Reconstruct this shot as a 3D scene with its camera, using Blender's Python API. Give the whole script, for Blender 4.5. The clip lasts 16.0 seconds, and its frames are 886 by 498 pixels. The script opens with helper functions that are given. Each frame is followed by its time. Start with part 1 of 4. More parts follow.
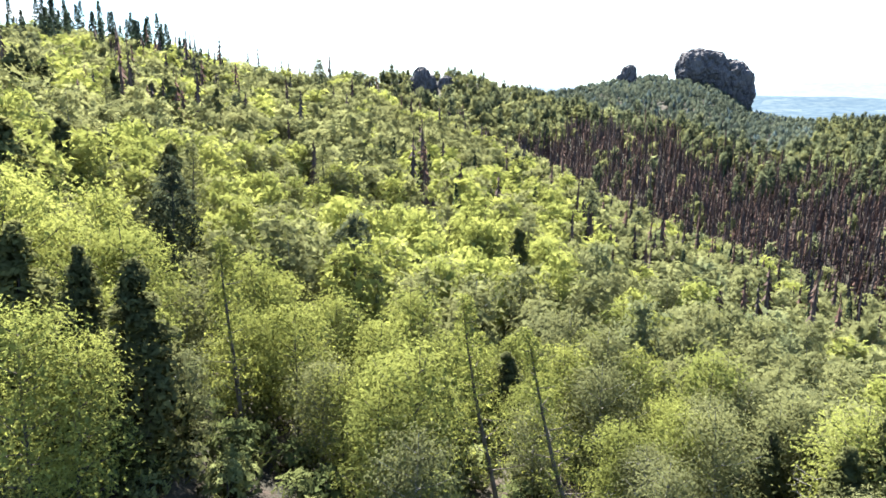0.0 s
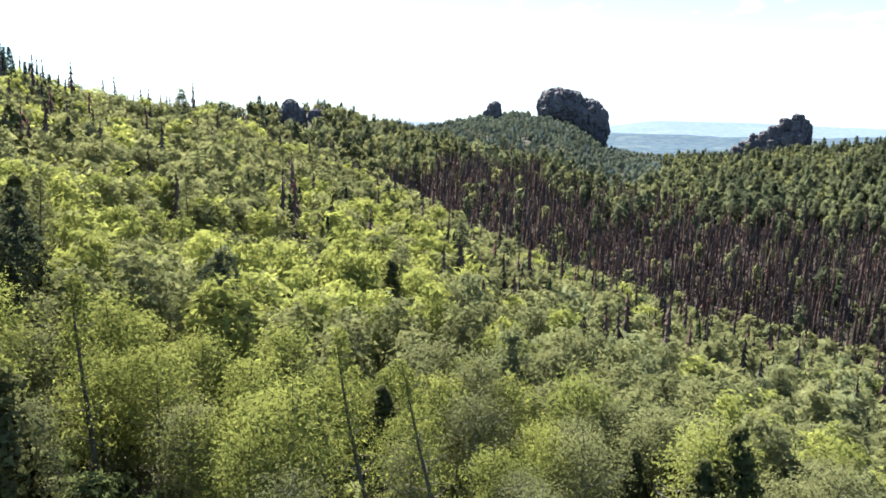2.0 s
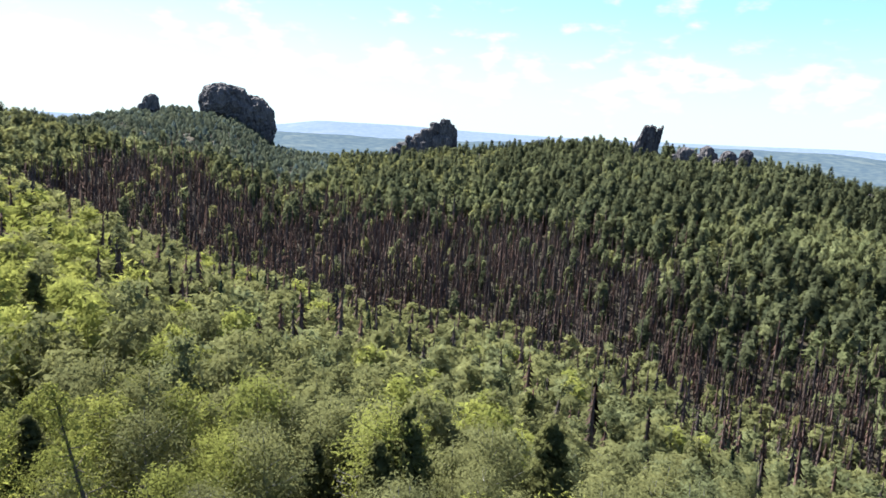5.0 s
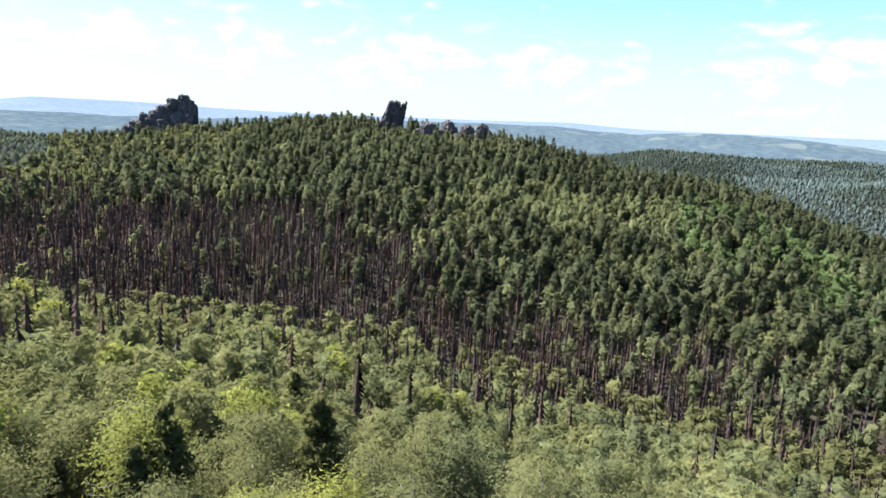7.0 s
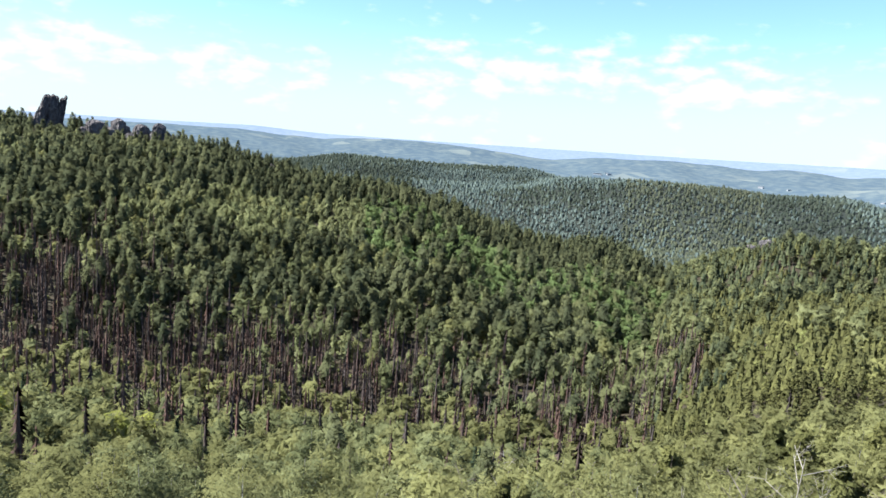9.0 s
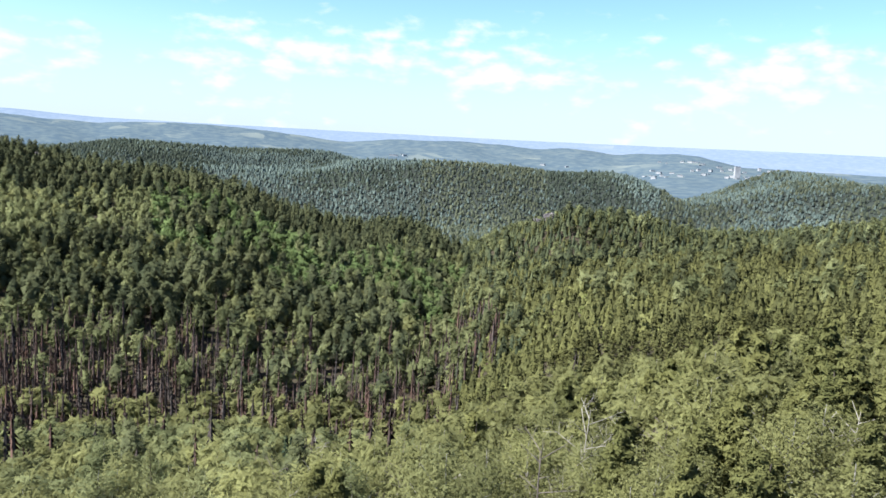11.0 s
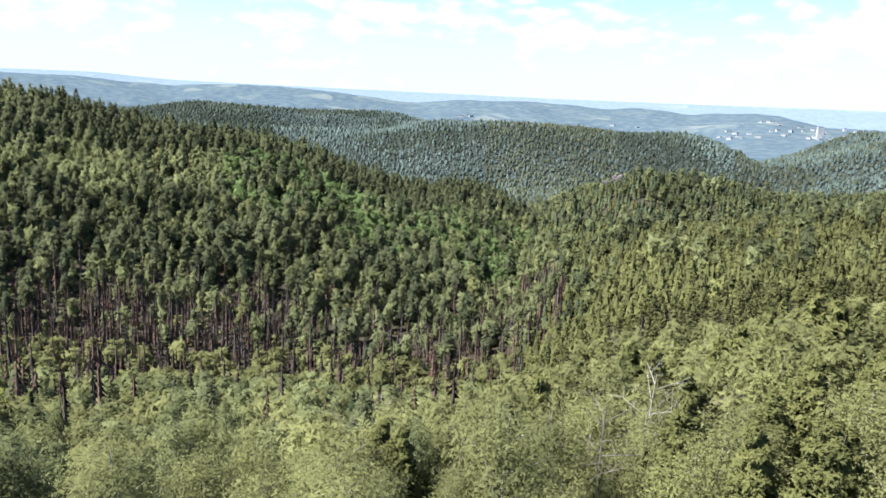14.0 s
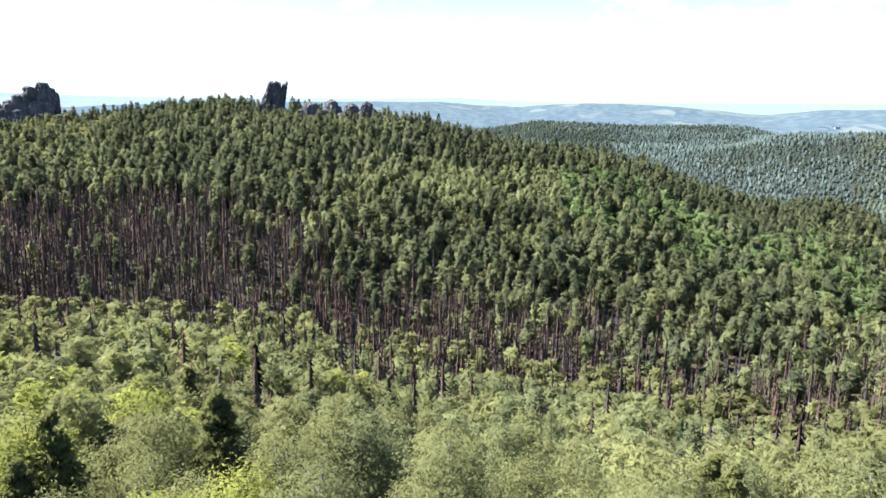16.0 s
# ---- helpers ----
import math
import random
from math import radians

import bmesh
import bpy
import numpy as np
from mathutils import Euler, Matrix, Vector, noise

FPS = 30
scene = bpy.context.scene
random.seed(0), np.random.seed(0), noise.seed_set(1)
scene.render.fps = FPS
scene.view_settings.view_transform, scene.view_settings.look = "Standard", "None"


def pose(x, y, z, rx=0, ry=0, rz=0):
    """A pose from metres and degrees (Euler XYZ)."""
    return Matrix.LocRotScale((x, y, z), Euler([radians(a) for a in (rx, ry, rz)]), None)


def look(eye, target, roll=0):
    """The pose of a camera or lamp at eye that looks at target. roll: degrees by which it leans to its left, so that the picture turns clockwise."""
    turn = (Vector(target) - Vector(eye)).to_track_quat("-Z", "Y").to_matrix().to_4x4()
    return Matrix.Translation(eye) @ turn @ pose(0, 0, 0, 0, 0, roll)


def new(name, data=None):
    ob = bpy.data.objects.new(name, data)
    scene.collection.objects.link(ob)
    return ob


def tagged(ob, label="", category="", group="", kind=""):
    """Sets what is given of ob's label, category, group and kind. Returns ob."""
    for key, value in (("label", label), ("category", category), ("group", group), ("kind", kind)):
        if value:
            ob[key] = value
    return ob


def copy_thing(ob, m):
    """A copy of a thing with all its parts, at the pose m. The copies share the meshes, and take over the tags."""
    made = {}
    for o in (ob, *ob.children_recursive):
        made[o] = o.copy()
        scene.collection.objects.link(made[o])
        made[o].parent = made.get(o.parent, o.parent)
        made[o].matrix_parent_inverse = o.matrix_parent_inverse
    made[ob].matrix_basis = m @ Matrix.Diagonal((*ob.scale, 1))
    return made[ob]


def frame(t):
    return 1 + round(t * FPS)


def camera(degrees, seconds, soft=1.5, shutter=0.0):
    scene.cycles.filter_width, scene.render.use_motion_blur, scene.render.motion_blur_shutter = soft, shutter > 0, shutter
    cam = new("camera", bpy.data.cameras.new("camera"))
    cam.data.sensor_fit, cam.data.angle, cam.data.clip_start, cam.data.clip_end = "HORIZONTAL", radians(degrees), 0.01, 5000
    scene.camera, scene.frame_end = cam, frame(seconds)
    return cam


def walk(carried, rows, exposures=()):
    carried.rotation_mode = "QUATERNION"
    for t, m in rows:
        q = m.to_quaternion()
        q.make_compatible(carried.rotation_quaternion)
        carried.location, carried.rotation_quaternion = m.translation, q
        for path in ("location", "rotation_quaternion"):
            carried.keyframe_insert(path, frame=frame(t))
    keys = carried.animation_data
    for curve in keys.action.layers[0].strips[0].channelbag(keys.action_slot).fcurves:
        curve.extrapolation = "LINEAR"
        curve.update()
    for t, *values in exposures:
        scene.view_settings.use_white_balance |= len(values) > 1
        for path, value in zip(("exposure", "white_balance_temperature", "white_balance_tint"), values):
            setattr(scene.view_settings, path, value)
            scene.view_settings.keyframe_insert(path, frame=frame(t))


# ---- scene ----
cam = camera(63.07, 16.0, soft=1.55)
EYE = (0.0, 0.0, 0.0)
# seconds and the turn of the camera, in degrees about x, y, z; it pans on one spot high over the slope
TURNS = [
    (0.0, 77.36, -0.24, 0.05),
    (0.5, 78.94, -0.42, -1.83),
    (1.0, 79.66, -0.61, -4.85),
    (1.5, 79.81, -0.78, -7.34),
    (2.0, 80.05, -1.18, -10.03),
    (2.5, 80.42, -1.5, -13.54),
    (3.0, 80.57, -1.61, -17.96),
    (3.2, 80.62, -1.88, -19.85),
    (5.3, 81.0, -2.67, -38.76),
    (5.5, 81.06, -2.44, -40.92),
    (6.0, 80.51, -3.02, -46.08),
    (6.5, 79.92, -2.75, -50.49),
    (7.0, 79.95, -2.48, -55.29),
    (7.5, 80.3, -2.46, -59.84),
    (8.0, 80.77, -3.34, -67.26),
    (8.5, 81.08, -3.8, -73.48),
    (9.0, 81.57, -3.86, -79.62),
    (9.5, 81.85, -3.42, -84.08),
    (10.0, 81.99, -3.27, -88.42),
    (10.2, 82.04, -3.43, -90.09),
    (12.3, 79.2, -1.87, -100.88),
    (12.5, 78.98, -1.63, -101.04),
    (13.0, 78.47, -2.06, -99.07),
    (13.5, 78.05, -2.79, -95.4),
    (14.0, 77.86, -2.85, -90.37),
    (14.5, 77.81, -2.1, -84.39),
    (15.0, 77.68, -1.92, -77.62),
    (15.5, 78.04, -1.64, -72.7),
    (16.0, 78.45, -0.41, -64.31),
]
EXPOSURES = [(0.0, 3.3), (1.5, 2.98), (3.0, 2.55), (5.5, 2.5), (9.0, 2.42), (10.0, 2.24), (10.8, 2.28), (12.5, 2.43), (14.5, 2.6), (16.0, 2.88)]
walk(cam, [(t, pose(*EYE, rx, ry, rz)) for t, rx, ry, rz in TURNS], exposures=EXPOSURES)

# ---- sky, sun ----
SUN_BEARING, SUN_HEIGHT = -15.0, 51.0        # degrees to the right of north (+y), degrees up
SUN = 3.8
SKY = 0.06


def mix_col(n, l, fac, a, b, blend="MIX"):
    x = n.new("ShaderNodeMix")
    x.data_type, x.blend_type = "RGBA", blend
    for i, v in ((0, fac), (6, a), (7, b)):
        if isinstance(v, (int, float)):
            x.inputs[i].default_value = v
        elif isinstance(v, tuple):
            x.inputs[i].default_value = (*v, 1)
        else:
            l.new(v, x.inputs[i])
    return x.outputs[2]


def make_world():
    w = bpy.data.worlds.new("sky")
    scene.world = w
    w.use_nodes = True
    nt = w.node_tree
    nt.nodes.clear()
    n, l = nt.nodes, nt.links
    out, bg, sky = n.new("ShaderNodeOutputWorld"), n.new("ShaderNodeBackground"), n.new("ShaderNodeTexSky")
    sky.sky_type, sky.sun_disc = "NISHITA", False
    sky.sun_elevation, sky.sun_rotation = radians(SUN_HEIGHT), radians(SUN_BEARING)
    sky.altitude, sky.air_density, sky.dust_density, sky.ozone_density = 300, 1.0, 0.15, 2.5
    bg.inputs["Strength"].default_value = SKY
    # fair-weather clouds on a flat layer: the direction divided by its height
    tc, sep = n.new("ShaderNodeTexCoord"), n.new("ShaderNodeSeparateXYZ")
    l.new(tc.outputs["Generated"], sep.inputs[0])

    def math_node(op, a, b=None, clamp=False):
        m = n.new("ShaderNodeMath")
        m.operation, m.use_clamp = op, clamp
        for i, v in enumerate((a, b)):
            if v is None:
                continue
            if isinstance(v, (int, float)):
                m.inputs[i].default_value = v
            else:
                l.new(v, m.inputs[i])
        return m.outputs[0]

    # heaped clouds in rows: noise over bearing and height, with more of them low down
    way = n.new("ShaderNodeCombineXYZ")
    bearing = math_node("ARCTAN2", sep.outputs[0], sep.outputs[1])
    l.new(math_node("MULTIPLY", bearing, 1.0), way.inputs[0]), l.new(math_node("MULTIPLY", sep.outputs[2], 2.1), way.inputs[1])
    big, small = n.new("ShaderNodeTexNoise"), n.new("ShaderNodeTexNoise")
    for node, scale, detail in ((big, 6.0, 1.0), (small, 21.0, 6.0)):
        node.inputs["Scale"].default_value, node.inputs["Detail"].default_value = scale, detail
        node.inputs["Roughness"].default_value = 0.5
        l.new(way.outputs[0], node.inputs["Vector"])
    dens = math_node("ADD", math_node("MULTIPLY", big.outputs[0], 0.45), math_node("MULTIPLY", small.outputs[0], 0.75))
    cover = n.new("ShaderNodeValToRGB")
    cover.color_ramp.interpolation = "B_SPLINE"
    for place, much in ((0.02, 0.36), (0.06, 0.47), (0.09, 0.56), (0.12, 0.44), (0.17, 0.40), (0.3, 0.46)):
        el = cover.color_ramp.elements.new(place)
        el.color = (much, much, much, 1)
    for el in (cover.color_ramp.elements[0], cover.color_ramp.elements[-1]):
        el.color = (0.45, 0.45, 0.45, 1)
    l.new(sep.outputs[2], cover.inputs[0])
    ramp = n.new("ShaderNodeMapRange")
    ramp.interpolation_type = "SMOOTHSTEP"
    ramp.inputs[1].default_value, ramp.inputs[2].default_value = 1.06, 1.30
    l.new(math_node("ADD", dens, cover.outputs[0]), ramp.inputs[0])
    mix = n.new("ShaderNodeMix")
    mix.data_type = "RGBA"
    l.new(math_node("MULTIPLY", ramp.outputs[0], 0.85), mix.inputs[0])
    haze = n.new("ShaderNodeMix")
    haze.data_type, haze.blend_type = "RGBA", "MULTIPLY"
    haze.inputs[0].default_value, haze.inputs[7].default_value = 1.0, (0.59, 0.72, 0.80, 1)
    # pale air low over the land
    low = n.new("ShaderNodeMapRange")
    low.interpolation_type = "SMOOTHSTEP"
    low.inputs[1].default_value, low.inputs[2].default_value, low.inputs[3].default_value, low.inputs[4].default_value = 0.0, 0.17, 0.8, 0.0
    l.new(sep.outputs[2], low.inputs[0])
    pale = mix_col(n, l, low.outputs[0], haze.outputs[2], (2.42, 2.98, 3.44))
    l.new(sky.outputs[0], haze.inputs[6]), l.new(pale, mix.inputs[6])
    mix.inputs[7].default_value = (4.0, 4.1, 4.25, 1)
    l.new(mix.outputs[2], bg.inputs[0])
    l.new(bg.outputs[0], out.inputs[0])


make_world()
sun_lamp = bpy.data.lights.new("sun", "SUN")
sun_lamp.energy, sun_lamp.angle, sun_lamp.color = SUN, radians(0.53), (1.0, 0.97, 0.91)
sb, sh = radians(SUN_BEARING), radians(SUN_HEIGHT)
sun_way = Vector((math.sin(sb) * math.cos(sh), math.cos(sb) * math.cos(sh), math.sin(sh)))
sun_ob = new("sun", sun_lamp)
sun_ob.matrix_world = look(sun_way * 400, (0, 0, 0))

rng = np.random.default_rng(11)

# ---- materials ----
MATS = {}


def start_mat(name):
    m = bpy.data.materials.new(name)
    m.use_nodes = True
    m.node_tree.nodes.clear()
    MATS[name] = m
    return m, m.node_tree.nodes, m.node_tree.links


def noise_node(n, l, scale, detail, vec=None):
    t = n.new("ShaderNodeTexNoise")
    t.inputs["Scale"].default_value, t.inputs["Detail"].default_value = scale, detail
    if vec is None:
        g = n.new("ShaderNodeNewGeometry")
        vec = g.outputs["Position"]
    l.new(vec, t.inputs["Vector"])
    return t


def foliage(name, dull, fresh, shine=0.35, patch=0.02, gaps=0.47, grain=8.0):
    """Leaves: two colours mixed tree by tree, varied leaf by leaf and over the slope; light shines through them."""
    m, n, l = start_mat(name)
    at, oi, ge = n.new("ShaderNodeAttribute"), n.new("ShaderNodeObjectInfo"), n.new("ShaderNodeNewGeometry")
    at.attribute_name = "tint"
    add, fr = n.new("ShaderNodeMath"), n.new("ShaderNodeMath")
    fr.operation = "FRACT"
    l.new(at.outputs["Fac"], add.inputs[0]), l.new(oi.outputs["Random"], add.inputs[1]), l.new(add.outputs[0], fr.inputs[0])
    base = mix_col(n, l, fr.outputs[0], dull, fresh)
    pn = noise_node(n, l, patch, 2.0)
    rp = n.new("ShaderNodeMapRange")
    rp.inputs[1].default_value, rp.inputs[2].default_value, rp.inputs[3].default_value, rp.inputs[4].default_value = 0.3, 0.7, 0.75, 1.2
    l.new(pn.outputs[0], rp.inputs[0])
    ri = n.new("ShaderNodeMapRange")
    ri.inputs[3].default_value, ri.inputs[4].default_value = 0.88, 1.12
    l.new(ge.outputs["Random Per Island"], ri.inputs[0])
    mul = n.new("ShaderNodeMath")
    mul.operation = "MULTIPLY"
    l.new(rp.outputs[0], mul.inputs[0]), l.new(ri.outputs[0], mul.inputs[1])
    sc = n.new("ShaderNodeVectorMath")
    sc.operation = "SCALE"
    l.new(base, sc.inputs[0]), l.new(mul.outputs[0], sc.inputs["Scale"])
    fine = noise_node(n, l, 4.0, 3.0)
    rf = n.new("ShaderNodeMapRange")
    rf.inputs[1].default_value, rf.inputs[2].default_value, rf.inputs[3].default_value, rf.inputs[4].default_value = 0.3, 0.7, 0.86, 1.14
    l.new(fine.outputs[0], rf.inputs[0])
    s2 = n.new("ShaderNodeVectorMath")
    s2.operation = "SCALE"
    l.new(sc.outputs[0], s2.inputs[0]), l.new(rf.outputs[0], s2.inputs["Scale"])
    # leaves turn every way, so a clump is shaded by its own round form
    way, tf, norm = n.new("ShaderNodeAttribute"), n.new("ShaderNodeVectorTransform"), n.new("ShaderNodeVectorMath")
    way.attribute_name, tf.vector_type, tf.convert_from, tf.convert_to, norm.operation = "out", "NORMAL", "OBJECT", "WORLD", "NORMALIZE"
    l.new(way.outputs["Vector"], tf.inputs[0]), l.new(tf.outputs[0], norm.inputs[0])
    di, tr, mx, out = (n.new("ShaderNode" + k) for k in ("BsdfDiffuse", "BsdfTranslucent", "MixShader", "OutputMaterial"))
    l.new(s2.outputs[0], di.inputs[0])
    warm = mix_col(n, l, 1.0, s2.outputs[0], (1.08, 1.05, 0.85), "MULTIPLY")
    l.new(warm, tr.inputs[0])
    l.new(norm.outputs[0], di.inputs["Normal"]), l.new(norm.outputs[0], tr.inputs["Normal"])
    mx.inputs[0].default_value = shine
    l.new(di.outputs[0], mx.inputs[1]), l.new(tr.outputs[0], mx.inputs[2])
    if not gaps:
        l.new(mx.outputs[0], out.inputs[0])
        return m
    # a spray of leaves is ragged: gaps between them let light and view pass
    rag, cut = noise_node(n, l, grain, 3.0), n.new("ShaderNodeMath")
    cut.operation = "GREATER_THAN"
    cut.inputs[1].default_value = gaps
    l.new(rag.outputs[0], cut.inputs[0])
    clear, mx2 = n.new("ShaderNodeBsdfTransparent"), n.new("ShaderNodeMixShader")
    l.new(cut.outputs[0], mx2.inputs[0]), l.new(clear.outputs[0], mx2.inputs[1]), l.new(mx.outputs[0], mx2.inputs[2])
    l.new(mx2.outputs[0], out.inputs[0])
    return m


def solid(name, a, b, scale=2.0, rough=0.85, bump=0.3, stretch=(1, 1, 1), c=None):
    """Bark, wood, soil and stone: two or three colours mixed by noise at two scales, with relief."""
    m, n, l = start_mat(name)
    ge, mp = n.new("ShaderNodeNewGeometry"), n.new("ShaderNodeMapping")
    mp.inputs["Scale"].default_value = stretch
    l.new(ge.outputs["Position"], mp.inputs[0])
    big, fine = noise_node(n, l, scale, 6.0, mp.outputs[0]), noise_node(n, l, scale * 7, 8.0, mp.outputs[0])
    rp = n.new("ShaderNodeValToRGB")
    rp.color_ramp.elements[0].position, rp.color_ramp.elements[1].position = 0.36, 0.64
    l.new(big.outputs[0], rp.inputs[0])
    col = mix_col(n, l, rp.outputs[0], a, b)
    if c:
        rf = n.new("ShaderNodeValToRGB")
        rf.color_ramp.elements[0].position, rf.color_ramp.elements[1].position = 0.5, 0.68
        l.new(fine.outputs[0], rf.inputs[0])
        col = mix_col(n, l, rf.outputs[0], col, c)
    bs, out, bp = n.new("ShaderNodeBsdfPrincipled"), n.new("ShaderNodeOutputMaterial"), n.new("ShaderNodeBump")
    l.new(col, bs.inputs["Base Color"])
    bs.inputs["Roughness"].default_value = rough
    bs.inputs["Specular IOR Level"].default_value = 0.2
    bp.inputs["Strength"].default_value, bp.inputs["Distance"].default_value = bump, 0.4 / scale
    l.new(fine.outputs[0], bp.inputs["Height"]), l.new(bp.outputs[0], bs.inputs["Normal"])
    l.new(bs.outputs[0], out.inputs[0])
    return m


foliage("birch_bright", (0.222, 0.247, 0.07), (0.302, 0.324, 0.09), 0.58, gaps=0.47, grain=13)
foliage("birch_pale", (0.148, 0.158, 0.074), (0.206, 0.215, 0.094), 0.55, gaps=0.47, grain=13)
foliage("spruce_green", (0.045, 0.058, 0.036), (0.08, 0.092, 0.05), 0.2, gaps=0.4)
foliage("aspen_green", (0.107, 0.124, 0.062), (0.164, 0.18, 0.09), 0.45)
foliage("aspen_vivid", (0.10, 0.142, 0.06), (0.13, 0.18, 0.074), 0.45)
foliage("pine_dark", (0.039, 0.048, 0.029), (0.081, 0.09, 0.048), 0.25)
foliage("fir_dark", (0.015, 0.024, 0.018), (0.03, 0.043, 0.026), 0.1)
foliage("larch_olive", (0.057, 0.061, 0.028), (0.102, 0.106, 0.043), 0.25, gaps=0.4)
foliage("cedar_olive", (0.085, 0.093, 0.038), (0.138, 0.143, 0.057), 0.42, gaps=0.42, grain=13)
foliage("cedar_deep", (0.074, 0.081, 0.036), (0.12, 0.126, 0.055), 0.35, gaps=0.42, grain=13)
foliage("shrub_green", (0.11, 0.135, 0.052), (0.2, 0.215, 0.085), 0.4)
foliage("dead_needles", (0.082, 0.074, 0.074), (0.14, 0.09, 0.077), 0.05, gaps=0.0)
# woods beyond: bluish distance haze is mixed into these leaf colours
foliage("hazed_conifer", (0.05, 0.07, 0.068), (0.078, 0.102, 0.094), 0.15, patch=0.006, gaps=0.42, grain=3)
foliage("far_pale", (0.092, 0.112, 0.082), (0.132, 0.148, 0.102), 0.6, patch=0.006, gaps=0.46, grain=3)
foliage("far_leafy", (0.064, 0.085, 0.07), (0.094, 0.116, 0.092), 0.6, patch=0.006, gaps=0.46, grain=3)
solid("bark_dark", (0.05, 0.042, 0.035), (0.10, 0.085, 0.07), 3.0, stretch=(1, 1, 0.3))
solid("bark_birch", (0.32, 0.31, 0.28), (0.06, 0.055, 0.05), 2.0, stretch=(1, 1, 1.6))
solid("bark_dead", (0.06, 0.052, 0.048), (0.15, 0.13, 0.118), 1.5, stretch=(1, 1, 0.3))
solid("bark_bleached", (0.15, 0.14, 0.125), (0.26, 0.245, 0.22), 1.5, stretch=(1, 1, 0.3))
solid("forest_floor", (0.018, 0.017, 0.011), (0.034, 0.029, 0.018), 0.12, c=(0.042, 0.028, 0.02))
solid("granite", (0.05, 0.046, 0.053), (0.105, 0.097, 0.10), 0.09, bump=0.8, stretch=(1, 1, 0.35), c=(0.14, 0.13, 0.13))

# ---- the lie of the land ----
# Ridge and valley lines round the eye: bearing to the right of north, distance, and the angle at which the
# tops of the trees on that line stand over or under the eye.


def line(rows, tree):
    b = np.array([r[0] for r in rows], float)
    dist = np.array([r[1] for r in rows], float)
    z = dist * np.tan(np.radians([r[2] for r in rows])) - (tree(b) if callable(tree) else tree)
    return b, dist, z


foot = line([(0, 14, -60.0), (180, 14, -60.0)], 0)
bench = line([(-45, 50, -20), (-30, 50, -21.5), (-17, 50, -27.5), (0, 50, -31.5), (17, 50, -33), (40, 50, -34.5),
              (61, 50, -36), (88, 50, -36), (105, 50, -34), (120, 50, -30), (135, 50, -26.5), (150, 50, -24)], 0)
hang = line([(-45, 100, -6), (-30, 100, -8), (-17, 100, -12.4), (0, 100, -18.3), (17, 100, -21.8), (40, 100, -27.5),
             (61, 100, -30), (88, 100, -30), (105, 100, -26.5), (120, 100, -19.8), (135, 100, -15.5), (150, 100, -14)], 0)
brow = line([(-45, 420, 3.0), (-31, 400, 3.4), (-27, 390, 3.6), (-20, 380, 2.3), (-12, 370, 1.0), (-7, 360, 0.6), (-3, 350, -1.5),
             (1, 340, -2.3), (5, 330, -4.5), (10, 320, -6.3), (14, 310, -8.5), (22, 300, -11.1), (32, 290, -13.7),
             (42, 285, -15.6), (52, 280, -17.3), (61, 265, -20.1), (70, 255, -21.4), (82, 245, -21.8), (92, 235, -22.5),
             (96, 225, -22.5), (100, 200, -20), (108, 190, -16), (120, 180, -13), (133, 170, -11), (150, 170, -9)], lambda b: np.interp(b, [-45, 0, 25, 90, 110], [9, 10, 13, 13.5, 10]))
gully = line([(-45, 600, -2), (-12, 480, -2), (-4, 450, -4.5), (1, 430, -6), (10, 400, -8.9), (22, 370, -12.5), (42, 345, -16.2),
              (61, 320, -19.8), (82, 300, -21.8), (92, 290, -22.5), (96, 300, -22), (100, 290, -18.9), (108, 280, -13.5),
              (120, 270, -11.8), (133, 260, -10), (150, 260, -8)], 0)
ridge = line([(-45, 700, 0), (-10, 560, 1.1), (-1.5, 580, 1.7), (2, 600, 1.5), (5, 650, 0.4), (8.5, 760, 0.15), (11.4, 900, 0.65),
              (14, 1000, 1.15), (17, 1050, 1.25), (20, 1060, 0.9), (22.9, 1030, -1.3), (25, 950, -1.65), (28, 880, -1.75),
              (31, 860, -1.65), (37, 840, -0.8), (44, 820, -0.05), (48, 800, 0.25), (51, 790, 0.05), (55, 770, 0.15)], 10.5)
ridge_east = line([(59, 740, -0.4), (63, 710, -1.15), (67.5, 680, -2.2), (70, 660, -2.8), (73, 650, -3.0), (77, 640, -3.5),
                   (81, 640, -4.6), (85, 660, -5.9), (89, 700, -6.8), (92.7, 780, -6.3), (95, 820, -7.1), (97, 850, -8.4),
                   (100, 760, -7.0), (104, 700, -5.3), (106, 690, -4.5), (111, 680, -4.6), (115, 700, -5.5), (119, 720, -5.2),
                   (126, 720, -3.9), (133, 720, -2.6), (150, 720, -1.0)], 13)
ridge = tuple(np.concatenate([a, b]) for a, b in zip(ridge, ridge_east))
behind = line([(-45, 1000, -4), (5, 1000, -4), (17, 1350, -3), (30, 1250, -5), (60, 1100, -5), (68, 1100, -8), (80, 1100, -9),
               (97, 1120, -8.4), (104, 1050, -8), (114, 1000, -7.6), (135, 1000, -6), (150, 1000, -6)], 0)
hill = line([(-45, 1700, -2), (40, 1700, -2.3), (62, 1800, -2.3), (68, 1900, -2.0), (72, 1900, -1.35), (80, 2000, -1.65), (86.5, 2000, -1.5),
             (90, 2000, -2.3), (99.5, 2000, -2.6), (104, 1950, -2.9), (108.5, 1900, -3.0), (111.5, 1800, -3.4), (113, 1650, -3.45),
             (115, 1620, -3.4), (117.4, 1600, -2.75), (120, 1600, -1.35), (123, 1600, -0.84), (128, 1600, -0.75), (133, 1600, -0.1), (150, 1600, 1.0)], 7)
